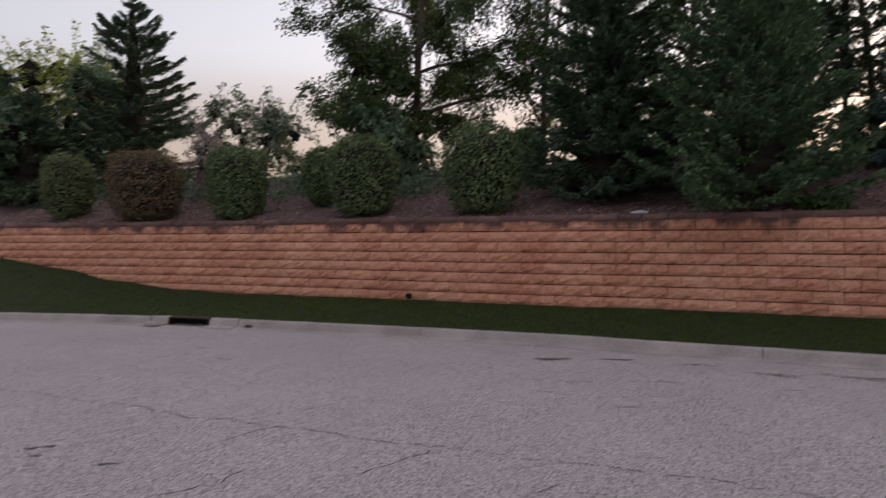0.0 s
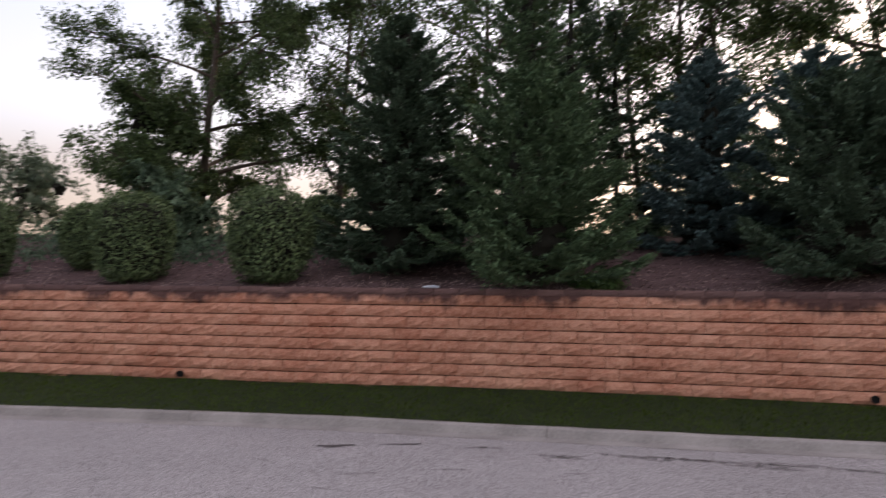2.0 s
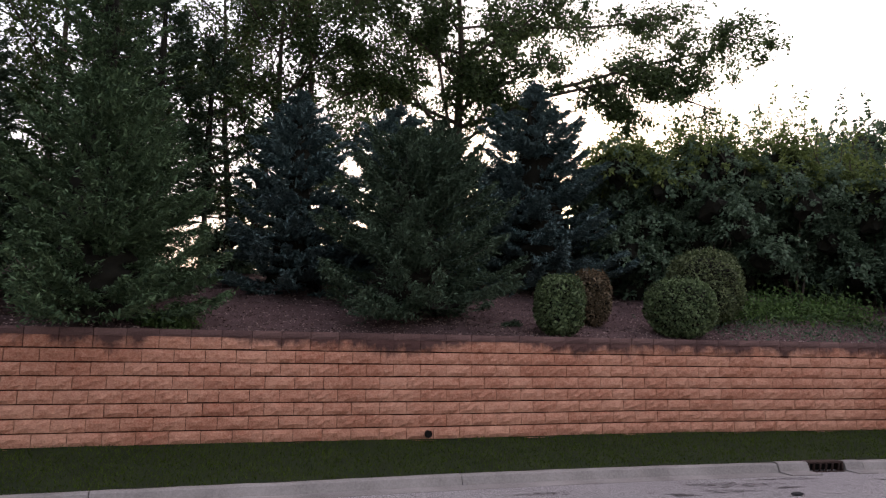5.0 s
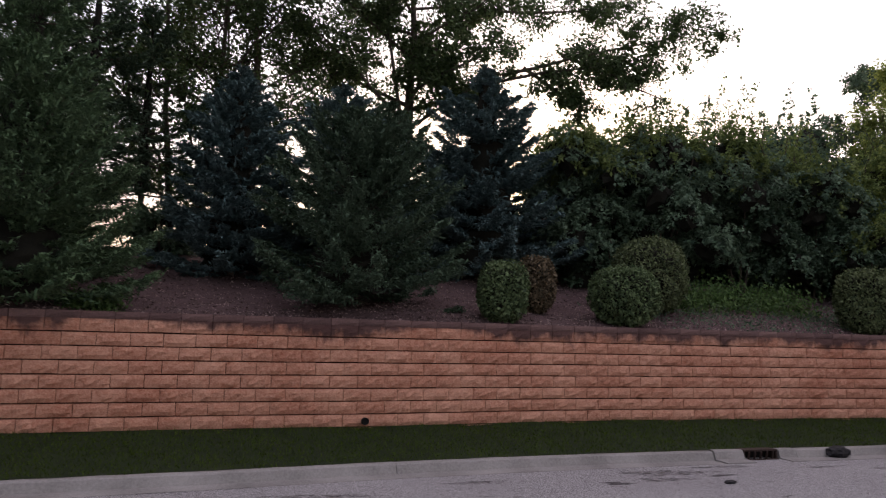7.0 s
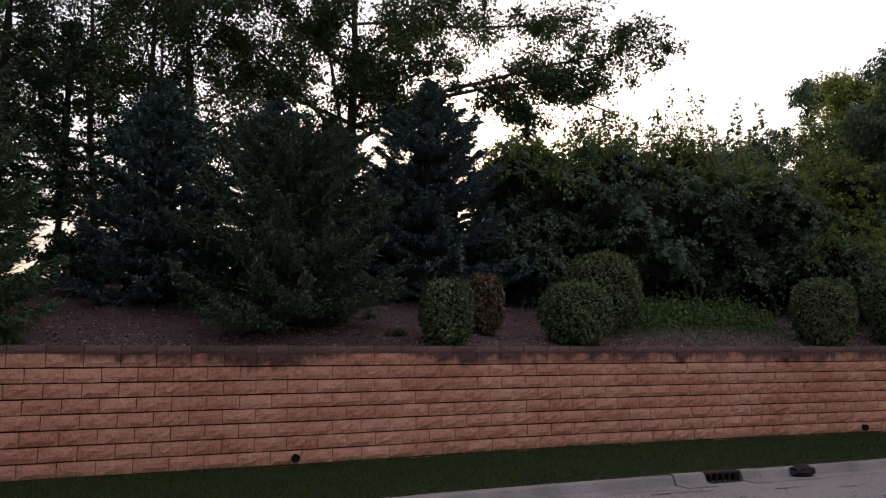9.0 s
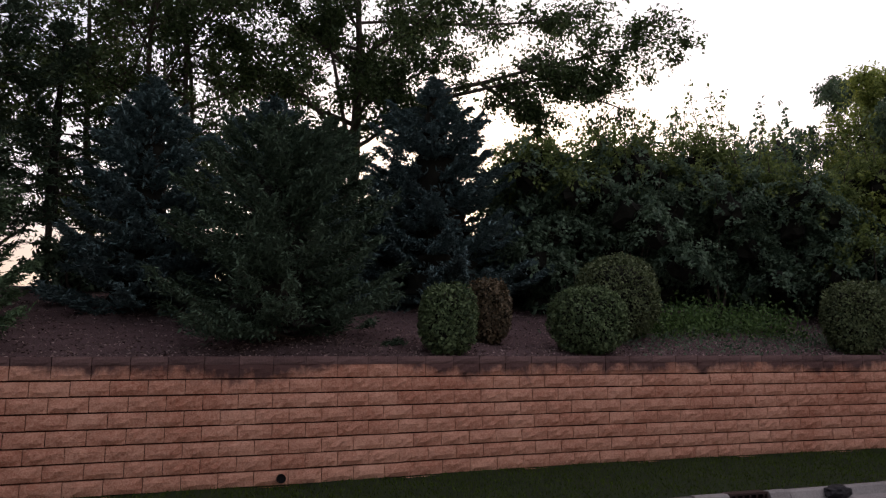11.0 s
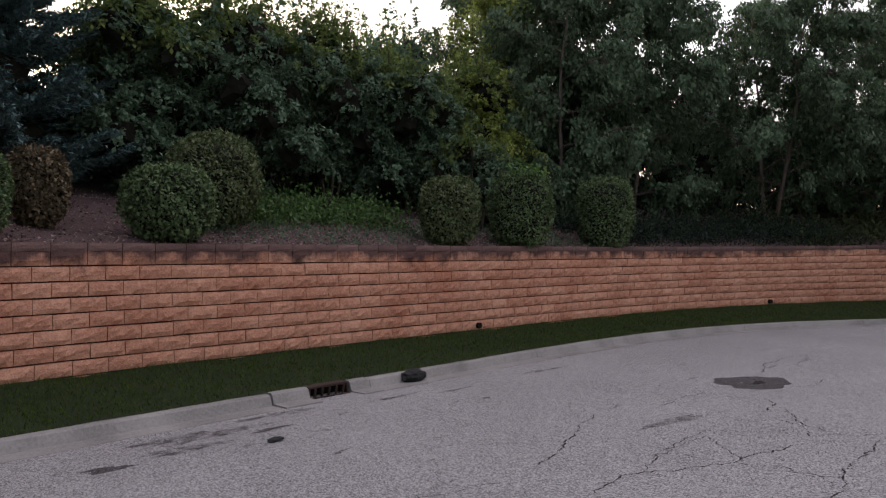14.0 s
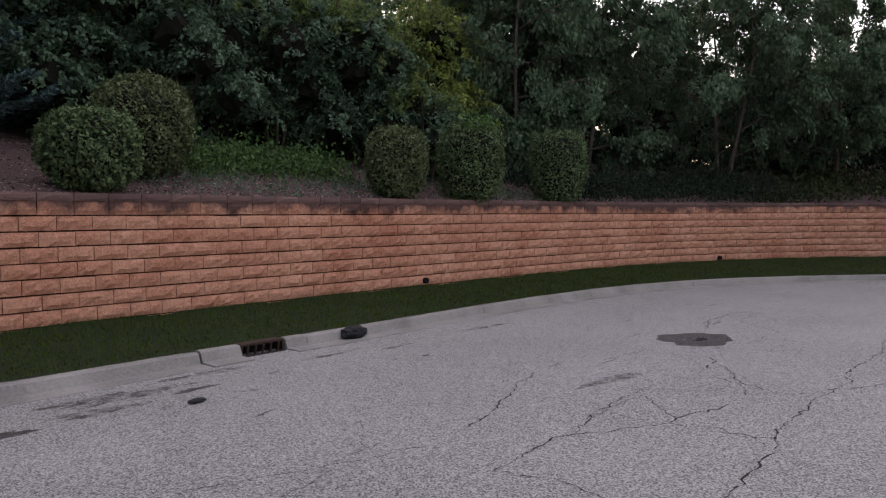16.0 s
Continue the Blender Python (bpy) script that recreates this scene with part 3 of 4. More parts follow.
def conifer(x, y, h, w, leaf, label, seed, whorl=0.21, boughs=8, droop=0.25, rise=0.25, bare=0.05, blunt=0.75, fluff=1.0, sprays=5, gap=0.0, core=0.5, z=None, skirt=0.1, dense=19, needle=0.145, flat=0.10):
    """A spruce or fir: tapering trunk, whorls of boughs, twigs set along each bough and needle sprays along each twig."""
    r = np.random.default_rng(seed)
    z = bank(x, y) - 0.05 if z is None else z
    ob = thing("conifer", x, y, z, label, "conifer", "conifers on the bank")
    whorl *= 1.3
    heights = np.arange(bare * h + 0.12, h * 0.985, whorl)
    nb = int(len(heights) * boughs)
    hz = np.repeat(heights, boughs) + r.normal(0, whorl * 0.22, nb)
    f = np.clip(1 - hz / h, 0.0, 1)
    az = r.uniform(0, 6.283, nb)
    ln = np.minimum(w / 2 * f**blunt * r.uniform(0.62, 1.22, nb) + 0.10, w * 0.62)
    ln *= np.minimum(1.0, f / 0.28) ** 0.55
    keep = r.uniform(0, 1, nb) > gap * (1 - f * 0.4)
    hz, f, az, ln = hz[keep], f[keep], az[keep], ln[keep]
    nb = len(hz)
    out = np.c_[np.cos(az), np.sin(az), np.zeros(nb)]
    tilt = rise * (1 - f) * 2.2 - droop * f + r.normal(0, 0.09, nb)

    def on_bough(i, t):
        return np.c_[np.zeros(len(i)), np.zeros(len(i)), hz[i]] + out[i] * (ln[i] * t)[:, None] + np.c_[np.zeros((len(i), 2)), ln[i] * (tilt[i] * t + 0.22 * t**3)]

    nt = np.maximum(10, (ln * dense * 1.45).astype(int))
    bi = np.repeat(np.arange(nb), nt)
    tt = r.uniform(0.12, 1.0, len(bi)) ** 0.75
    root = on_bough(bi, tt)
    side = np.where(r.uniform(size=len(bi)) < 0.5, -1, 1)
    spread = side * r.uniform(0.35, 1.1, len(bi)) * (1 - 0.55 * tt)
    ca, sa = np.cos(spread), np.sin(spread)
    o = out[bi]
    tw = np.c_[o[:, 0] * ca - o[:, 1] * sa, o[:, 0] * sa + o[:, 1] * ca, tilt[bi] * 0.7 + r.normal(-0.04, flat, len(bi)) + 0.16 * tt]
    tl = (0.13 + 0.36 * ln[bi] * (1.05 - tt)) * r.uniform(0.55, 1.25, len(bi))
    k = sprays + 2
    u = np.tile(np.linspace(0.1, 1, k), len(bi))
    bj = np.repeat(np.arange(len(bi)), k)
    c = root[bj] + tw[bj] * (tl[bj] * u)[:, None] + r.normal(0, 0.018 * fluff, (len(bj), 3))
    al = unit(tw[bj]) + r.normal(0, 0.5, (len(bj), 3)) * fluff
    v, fc = leaf_cloud(c, al, needle, needle * 0.26, face=(0, 0, 1.0), loose=0.8)
    part_np("needles", ob, v, fc, leaf, kind="stuff")
    # ragged core, its dark colour standing for shade between the boughs
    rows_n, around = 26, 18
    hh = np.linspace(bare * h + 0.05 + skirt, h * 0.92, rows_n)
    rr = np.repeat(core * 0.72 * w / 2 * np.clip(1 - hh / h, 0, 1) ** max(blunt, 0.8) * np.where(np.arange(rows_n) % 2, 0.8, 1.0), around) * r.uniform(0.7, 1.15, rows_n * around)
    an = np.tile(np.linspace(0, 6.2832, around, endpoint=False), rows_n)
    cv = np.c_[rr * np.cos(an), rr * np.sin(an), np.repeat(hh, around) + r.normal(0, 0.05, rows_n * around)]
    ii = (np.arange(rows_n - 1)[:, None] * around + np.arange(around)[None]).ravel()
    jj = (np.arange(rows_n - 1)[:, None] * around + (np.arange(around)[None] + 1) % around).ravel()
    part_np("inner_mass", ob, cv, np.stack([ii, jj, jj + around, ii + around], -1), M_INNER, "dark filler coloured as the shaded inside")
    lines = [([(0, 0, -0.1), (0.02, 0, h * 0.3), (0, 0.02, h * 0.7), (0, 0, h)], [0.016 * h, 0.010 * h, 0.004 * h, 0.004])]
    v, fc = tubes(lines, 8)
    part_np("trunk", ob, v, fc, M_BARK, smooth=True)
    lines = []
    for i in range(0, nb, 2):
        ts = np.linspace(0, 0.95, 4)
        lines.append((on_bough(np.full(4, i), ts), 0.006 + 0.012 * ln[i] * (1 - ts)))
    v, fc = tubes(lines, 4)
    part_np("bough_mass", ob, v, fc, M_BARK, kind="stuff")
    return ob


def wander(r, start, end, n, wob):
    t = np.linspace(0, 1, n)[:, None]
    p = np.array(start) * (1 - t) + np.array(end) * t
    return p + np.cumsum(r.normal(0, wob, (n, 3)), 0) * np.sin(t * np.pi)


def broadleaf(x, y, h, w, leaf, label, seed, first=0.3, limbs=11, twigs=9, per=26, size=0.09, bark=None, radius=0.13, spread=0.35, hang=0.0, stems=1, extra=(), low=0.0, z=None, name="tree", clump=0.19):
    """A tree: trunk, limbs, branches that fork from them, and leaves in clumps about the twig ends."""
    r = np.random.default_rng(seed)
    z = bank(x, y) - 0.05 if z is None else z
    ob = thing(name, x, y, z, label, "tree", "broadleaf trees on the bank")
    lines, ends, dirs, firsts, limb_ids = [], [], [], [], set()
    for st in range(stems):
        off = r.normal(0, 0.25, 2) * (stems > 1)
        top = np.array([off[0] * 4 + r.normal(0, 0.3), off[1] * 4 + r.normal(0, 0.3), h * 0.9])
        trunk = wander(r, (off[0], off[1], -0.15), top, 9, 0.05)
        tr = np.linspace(radius, radius * 0.15, 9)
        firsts.append(len(lines))
        lines.append((trunk, tr))
        tips = []
        for i in range(limbs):
            t = first + (1 - first) * (i + r.uniform(0, 0.8)) / limbs
            p = np.array([np.interp(t * 8, range(9), trunk[:, k]) for k in range(3)])
            az = i * 2.4 + r.uniform(-0.5, 0.5) + seed
            env = math.sin(math.pi * min(0.97, 0.22 + 0.74 * (t - first) / (1 - first))) ** 0.7
            reach = w / 2 * env * r.uniform(0.75, 1.1)
            e = p + np.array([math.cos(az) * reach, math.sin(az) * reach, (0.30 + 0.5 * (1 - low)) * reach * r.uniform(0.5, 1.0) - hang * reach])
            tips.append((p, e, np.interp(t, [0, 1], [radius * 0.5, radius * 0.12])))
        if st == 0:
            for (sx, sy, sz), (ex, ey, ez) in extra:
                tips.append((np.array([sx, sy, sz]), np.array([ex, ey, ez]), radius * 0.3))
        for p, e, rad in tips:
            limb = wander(r, p, e, 7, 0.07)
            limb_ids.add(len(lines))
            lines.append((limb, np.linspace(rad, 0.012, 7)))
            length = np.linalg.norm(e - p)
            for j in range(int(twigs * max(1, length / 3))):
                t = r.uniform(0.15, 1.0)
                b0 = np.array([np.interp(t * 6, range(7), limb[:, k]) for k in range(3)])
                dv = unit(unit(e - p) * 0.6 + r.normal(0, 0.55, 3) + (0, 0, 0.1 - hang))
                b1 = b0 + dv * min(length * spread, 1.25) * r.uniform(0.4, 1.0)
                br = wander(r, b0, b1, 4, 0.03)
                lines.append((br, np.linspace(0.014, 0.004, 4)))
                for t2 in (0.45, 0.75, 1.0):
                    ends.append(b0 + (b1 - b0) * t2)
                    dirs.append(dv)
    ends, dirs = np.array(ends), np.array(dirs)
    k = np.repeat(np.arange(len(ends)), per)
    swell = r.uniform(0.4, 1.5, (len(ends), 1))
    if hang:
        # leaves strung along thin hanging twigs
        t = r.uniform(0, 1, (len(k), 1))
        drop = (0.35 + 0.55 * swell[k]) * t
        c = ends[k] + dirs[k] * 0.35 * t + r.normal(0, 0.12, (len(k), 3)) * (1.25 - 0.6 * t) * (1, 1, 0.6) - np.c_[0 * t, 0 * t, drop * hang * 1.4]
        al = dirs[k] * 0.35 + r.normal(0, 0.35, (len(k), 3)) - (0, 0, 0.8)
        v, f = leaf_cloud(c, al, size, size * 0.55, face=dirs[k] + (0, 0, 0.9), loose=0.8)
    else:
        # flat sprays of leaves about each twig
        sp = np.array([1, 1, 0.75]) * clump * (size / 0.09) ** 0.5
        c = ends[k] + np.clip(r.normal(0, 1, (len(k), 3)), -1.6, 1.6) * sp * swell[k]
        al = dirs[k] * 0.6 + r.normal(0, 0.5, (len(k), 3)) - (0, 0, 0.3)
        v, f = leaf_cloud(c, al, size, size * 0.55, face=(0, 0, 1.0), loose=0.9)
    part_np("crown", ob, v, f, leaf, kind="stuff")
    for st in range(stems):
        v, f = tubes([lines[firsts[st]]], 10)
        part_np("trunk", ob, v, f, bark or M_BARK, smooth=True)
    for i in limb_ids:
        v, f = tubes([lines[i]], 6)
        part_np("limb", ob, v, f, bark or M_BARK, smooth=True)
    v, f = tubes([q for i, q in enumerate(lines) if i not in firsts and i not in limb_ids], 4)
    part_np("twig_mass", ob, v, f, bark or M_BARK, smooth=True, kind="stuff")
    return ob


def thicket(x, y, h, w, leaf, label, seed, depth=None, shoots=10, size=0.118, count=19000, lumps=95, name="overgrown_shrub", z=None, group="overgrown shrubs on the bank", inner=0.52, young_lit=None, sag=0.3, tall=0.44):
    """A tall untrimmed shrub: stems, billowing leafy lobes hung with sprays, a filler coloured as the shaded hollows
    between them, shoots on top.
    """
    r = np.random.default_rng(seed)
    z = bank(x, y) - 0.05 if z is None else z
    ob = thing(name, x, y, z, label, "shrub", group)
    depth = depth or w
    lobes = max(8, lumps // 4)
    zf = np.linspace(0.10, 0.80, lobes) + r.normal(0, 0.04, lobes)
    wide = np.sqrt(np.clip(1 - ((zf - 0.32) / 0.66) ** 2, 0.06, 1)) * r.uniform(0.35, 1.0, lobes)
    ang = np.arange(lobes) * 2.4 + r.uniform(-0.5, 0.5, lobes)
    cen = np.c_[np.cos(ang) * wide * w * 0.40, np.sin(ang) * wide * depth * 0.40, zf * h]
    rad = r.uniform(0.11, 0.20, lobes) * min(w, h) * (24 / max(lobes, 12)) ** 0.3
    out = unit(np.c_[cen[:, :2], np.zeros(lobes)])
    # sprays over the upper and outer side of each lobe
    per = 24
    m = max(60, count // per)
    k = r.integers(0, lobes, m)
    n = unit(r.normal(size=(m, 3)) + out[k] * 0.45 + (0, 0, 0.5))
    n = n[n[:, 2] > -0.45]
    k = k[: len(n)]
    m = len(n)
    reach = np.where(r.uniform(size=m) < 0.25, r.uniform(1.05, 1.5, m), r.uniform(0.75, 1.08, m))
    tip = cen[k] + n * (rad[k] * reach)[:, None]
    flow = unit(n * (1, 1, 0.3) + r.normal(0, 0.4, (m, 3)) - (0, 0, sag))
    j = np.repeat(np.arange(m), per)
    t = r.uniform(-0.6, 1.0, (len(j), 1))
    long = r.uniform(0.18, 0.42, (m, 1))[j] * (size / 0.135) ** 0.7
    c = tip[j] + flow[j] * t * long - np.c_[0 * t, 0 * t, 0.35 * long * t * t] + r.normal(0, 0.055, (len(j), 3)) * (size / 0.135)
    al = flow[j] * 0.7 + r.normal(0, 0.45, (len(j), 3)) - (0, 0, 0.3)
    fc = n[j] * 0.7 + (0, 0, 0.7)
    # sprays high on the lobes take the paler leaf, as if lit from above
    young = (tip[:, 2] > h * r.uniform(0.55, 0.95, m))[j] & (young_lit is not None)
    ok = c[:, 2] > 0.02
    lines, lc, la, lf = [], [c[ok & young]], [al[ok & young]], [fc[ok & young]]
    for i in range(shoots):
        a = r.uniform(0, 6.28)
        b = np.array([math.cos(a) * w * 0.34 * r.uniform(), math.sin(a) * depth * 0.34 * r.uniform(), h * 0.76])
        top = b + (r.normal(0, 0.35), r.normal(0, 0.35), h * r.uniform(0.14, tall))
        line = wander(r, b, top, 5, 0.05)
        lines.append((line, np.linspace(0.014, 0.004, 5)))
        q = np.clip(np.round(r.uniform(0.0, 1, 64) * 7) / 7 + r.normal(0, 0.03, 64), 0, 1.02)
        p = np.stack([np.interp(q * 4, range(5), line[:, e]) for e in range(3)], 1)
        lc.append(p + r.normal(0, 0.11, (64, 3)) * (1.5 - q)[:, None] * (1, 1, 0.5))
        la.append(r.normal(0, 0.7, (64, 3)) + (0, 0, 0.1))
        lf.append(r.normal(0, 0.4, (64, 3)) + (0, 0, 0.8))
    for i in range(6):
        a = i * 1.05 + seed
        lines.append((wander(r, (0.1 * math.cos(a), 0.1 * math.sin(a), -0.1), (math.cos(a) * w * 0.25, math.sin(a) * depth * 0.25, h * 0.75), 6, 0.04), np.linspace(0.045, 0.012, 6)))
    v, f = leaf_cloud(c[ok & ~young], al[ok & ~young], size, size * 0.62, face=fc[ok & ~young], loose=0.6)
    part_np("leaves", ob, v, f, leaf, kind="stuff")
    if shoots or young_lit is not None:
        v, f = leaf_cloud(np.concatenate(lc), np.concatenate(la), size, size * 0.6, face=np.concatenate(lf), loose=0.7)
        part_np("young_leaves", ob, v, f, young_lit or leaf, "lighter young leaves on the upper shoots, lobe tops tinted as lit", kind="stuff")
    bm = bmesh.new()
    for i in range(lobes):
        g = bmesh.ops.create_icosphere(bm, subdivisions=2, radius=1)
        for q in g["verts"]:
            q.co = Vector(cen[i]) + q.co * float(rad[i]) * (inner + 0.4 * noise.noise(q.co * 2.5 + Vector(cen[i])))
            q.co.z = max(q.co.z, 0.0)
    tagged(part("inner_mass", bm, M_INNER, ob), "dark filler coloured as the shaded inside", kind="stuff")
    for q in lines:
        v, f = tubes([q], 5)
        part_np("stem", ob, v, f, M_BARK)
    return ob


# clipped shrubs along the bank's edge
GREEN, BRONZE = "rounded clipped green shrub on the mulch bank", "clipped shrub with bronzed brown leaves on the bank"
clipped_shrub(-13.1, 17.75, 1.35, 1.75, L_MIX, BRONZE, 3.2)
clipped_shrub(-10.29, 16.94, 1.85, 1.75, L_BROWN, "broad flat-topped shrub with reddish brown leaves", 3.6, 10000)
clipped_shrub(-7.51, 16.29, 1.46, 1.72, L_BOX, "square-clipped dark green shrub on the bank", 4.0)
clipped_shrub(-4.09, 15.32, 1.56, 1.76, L_BOX, GREEN, 3.4)
clipped_shrub(-5.45, 16.9, 1.2, 1.45, L_BOX, "loose dark green shrub behind a clipped one", 2.6)
clipped_shrub(-1.26, 14.26, 1.62, 1.84, L_BOX, "large dome-topped clipped shrub beside the wall", 2.9, 10000)
clipped_shrub(-0.4, 18.15, 1.0, 1.25, L_BOX, "small dark clipped shrub under the trees", 3.0)
clipped_shrub(10.97, 9.58, 0.93, 1.10, L_BOX, "small clipped green shrub at the wall's edge", 3.0, 6500)
clipped_shrub(12.31, 9.9, 0.82, 1.12, L_BROWN, "small shrub with orange-brown leaves on the bank", 2.7, 5500)
clipped_shrub(13.42, 8.53, 1.34, 1.14, L_BOX, "low bun-shaped clipped green shrub", 2.7, 8500)
clipped_shrub(15.15, 9.0, 1.62, 1.62, L_MIX, "tall dome-shaped clipped olive green shrub", 2.5, 10000)
clipped_shrub(18.62, 5.77, 1.25, 1.40, L_MIX, "clipped shrub with dull reddish leaves in its face", 2.9, 8500)
sprouting = clipped_shrub(20.39, 4.62, 1.45, 1.72, L_BOX, "tall clipped shrub with lime sprouts on top", 3.2, 9000)
clipped_shrub(23.23, 3.02, 1.42, 1.76, L_BOX, "upright square-topped clipped green shrub", 4.0, 9000)

sp = np.c_[rng.normal(-0.1, 0.22, 260), rng.normal(-0.15, 0.2, 260), rng.normal(1.66, 0.13, 260)]
v, f = leaf_cloud(sp, rng.normal(0, 0.5, sp.shape) + (0, 0, 0.4), 0.12, 0.065, face=(0, -0.3, 1.0))
part_np("sprout_leaves", sprouting, v, f, L_LIME, "lime green new leaves", kind="stuff")

# conifers
conifer(-14.2, 23.0, 6.9, 5.4, L_SPRUCE, "tall open-branched dark spruce against the sky", 1, 0.26, 9, 0.32, 0.30, blunt=0.85, gap=0.08, core=0.3, dense=26, sprays=6)
conifer(-19.5, 22.0, 5.6, 4.6, L_SPRUCE, "dark spruce at the far end of the bank", 2, 0.24, 8, 0.2, 0.25)
conifer(1.36, 15.06, 5.5, 3.3, L_SPRUCE, "dense dark green spruce on the bank", 3, 0.18, 14, 0.2, 0.2, 0.0, blunt=0.52, sprays=7, core=0.72, needle=0.13)
conifer(3.59, 12.89, 4.1, 3.6, L_FIR, "bushy light green spruce at the wall's edge", 4, 0.21, 10, 0.02, 0.3, 0.0, blunt=0.6, fluff=1.2, core=0.64, skirt=0.15, dense=24, sprays=8, needle=0.12)
conifer(4.1, 15.2, 7.0, 4.0, L_FIR, "tall spruce behind the bushy one", 17, 0.26, 8, 0.1, 0.25, 0.02, blunt=0.6, fluff=1.2, gap=0.12, core=0.35, dense=17)
conifer(5.7, 17.0, 7.0, 3.5, L_SPRUCE, "slim dark spruce among the trees", 5, 0.25, 8, 0.15, 0.1, 0.2, blunt=0.55, core=0.2, gap=0.25, dense=14)
conifer(7.9, 14.37, 4.5, 3.0, L_BLUE, "dark blue-green spruce set back on the bank", 6, 0.2, 13, 0.12, 0.08, 0.0, blunt=0.6, core=0.6, flat=0.08, sprays=7, dense=22)
conifer(8.88, 11.45, 3.65, 3.9, L_SPRUCE, "low broad dark spruce spreading over the wall's edge", 7, 0.19, 12, 0.12, 0.32, 0.0, blunt=0.55, fluff=1.3, core=0.66, skirt=0.2, dense=25, sprays=7, needle=0.115)
conifer(10.2, 13.9, 4.5, 3.6, L_BLUE, "dark spruce behind the low one", 8, 0.2, 10, 0.12, 0.1, blunt=0.58, core=0.6, flat=0.08, sprays=6)
conifer(12.3, 14.8, 4.3, 3.4, L_SPRUCE, "dark young spruce below the forked tree", 18, 0.2, 9, 0.15, 0.2, blunt=0.55)
conifer(14.11, 13.11, 5.6, 4.6, L_BLUE, "blue spruce with layered boughs", 9, 0.25, 13, 0.10, 0.05, 0.02, blunt=0.60, core=0.66, sprays=8, needle=0.14, dense=26, flat=0.07)
conifer(7.2, 17.8, 6.0, 3.4, L_SPRUCE, "thin open spruce behind the others", 20, 0.26, 8, 0.2, 0.2, 0.22, blunt=0.5, gap=0.25, core=0.15, dense=14)
conifer(4.9, 16.6, 4.6, 3.0, L_SPRUCE, "dark spruce in the shade of taller ones", 21, 0.24, 8, 0.15, 0.2, 0.1, blunt=0.5, core=0.25, dense=11, gap=0.25)
conifer(12.9, 16.6, 4.0, 3.4, L_SPRUCE, "dark young spruce beside the forked trunk", 22, 0.22, 8, 0.15, 0.2, 0.03, blunt=0.5, core=0.45, dense=12)

# broadleaf trees behind them
OPEN, SLIM, FORKED = "tall leafy tree with an open crown", "slender leafy tree behind the spruces", "slender leafy tree with several dark stems"
broadleaf(-4.0, 21.5, 10.5, 9.6, L_TREE, OPEN, 11, 0.05, 21, 11, 78, 0.125, radius=0.16, low=0.6)
broadleaf(0.0, 22.3, 11.5, 7.0, L_TREE, SLIM, 12, 0.04, 22, 10, 38, 0.11, radius=0.12)
broadleaf(4.0, 20.4, 12.0, 7.4, L_TREE, SLIM, 13, 0.10, 20, 10, 38, 0.13, radius=0.12)
broadleaf(8.8, 19.2, 12.0, 7.0, L_TREE, FORKED, 14, 0.12, 13, 9, 33, 0.13, radius=0.11, stems=2)
broadleaf(10.9, 18.8, 11.5, 6.2, L_TREE, FORKED, 15, 0.12, 13, 9, 33, 0.13, radius=0.10, stems=2)
broadleaf(14.0, 16.4, 12.5, 8.4, L_TREE, "large forked tree with a long spreading limb", 16, 0.36, 17, 10, 59, 0.14, radius=0.22, low=0.3, extra=[((0, 0, 4.0), (2.2, -2.4, 6.0)), ((2.0, -2.1, 5.7), (6.6, -6.0, 7.4)), ((1.6, -1.7, 5.4), (5.4, -4.9, 6.4)), ((0, 0, 4.4), (2.4, -0.8, 9.6)), ((0, 0, 4.2), (-1.6, 0.6, 9.6)), ((1.8, -0.6, 8.0), (5.6, -4.0, 8.6)), ((3.4, -3.2, 6.4), (5.4, -5.4, 5.0)), ((2.6, -2.4, 6.0), (4.0, -3.8, 4.6))])

for i, (x, y) in enumerate([(2.4, 23.6), (7.0, 23.4), (11.8, 22.6)]):
    broadleaf(x, y, 11.0, 8.0, L_TREE, "leafy tree at the back of the wood", 130 + i, 0.10, 14, 8, 7, 0.16, radius=0.12, clump=0.22)

# overgrown shrubs towards the bend
TANGLED = "tall tangled dark green shrub with upright shoots"
for i, (x, y, h, w) in enumerate([(16.9, 12.3, 4.4, 4.2), (18.7, 10.9, 5.0, 4.4), (20.8, 9.6, 4.7, 4.2), (22.6, 8.3, 4.1, 4.0), (24.4, 6.9, 4.6, 3.8), (19.6, 13.6, 4.8, 4.6), (23.4, 11.0, 4.6, 4.6)]):
    thicket(x, y, h, w, L_THICK if i != 4 else L_YELLOW, TANGLED if i != 4 else "tangled yellow-green shrub in the thicket", 30 + i, shoots=(3, 7, 14, 16, 8, 5, 14)[i], count=34000, young_lit=L_YOUNG_LIT, tall=(0.3, 0.4, 0.56, 0.62, 0.5, 0.4, 0.56)[i])
thicket(21.9, 6.1, 2.6, 2.4, L_THICK, "rough green shrub with pale new leaves", 41, shoots=4, count=9000, lumps=40, young_lit=L_YOUNG_LIT)
thicket(-17.5, 20.5, 3.4, 4.2, L_THICK, "bushy green shrub at the bank's far end", 42, count=14000)
thicket(-21.5, 23.5, 5.8, 5.0, L_YELLOW, "tall yellow-green leafy shrub", 43, count=16000, young_lit=L_YOUNG_LIT)
thicket(-18.6, 25.6, 5.4, 5.6, L_YELLOW, "tall yellow-green shrub beside the spruce", 47, count=11000, size=0.15)
conifer(-16.4, 20.6, 3.6, 3.6, L_SPRUCE, "small dark spruce behind the brown shrub", 19, 0.2, 9, 0.15, 0.2, blunt=0.55)
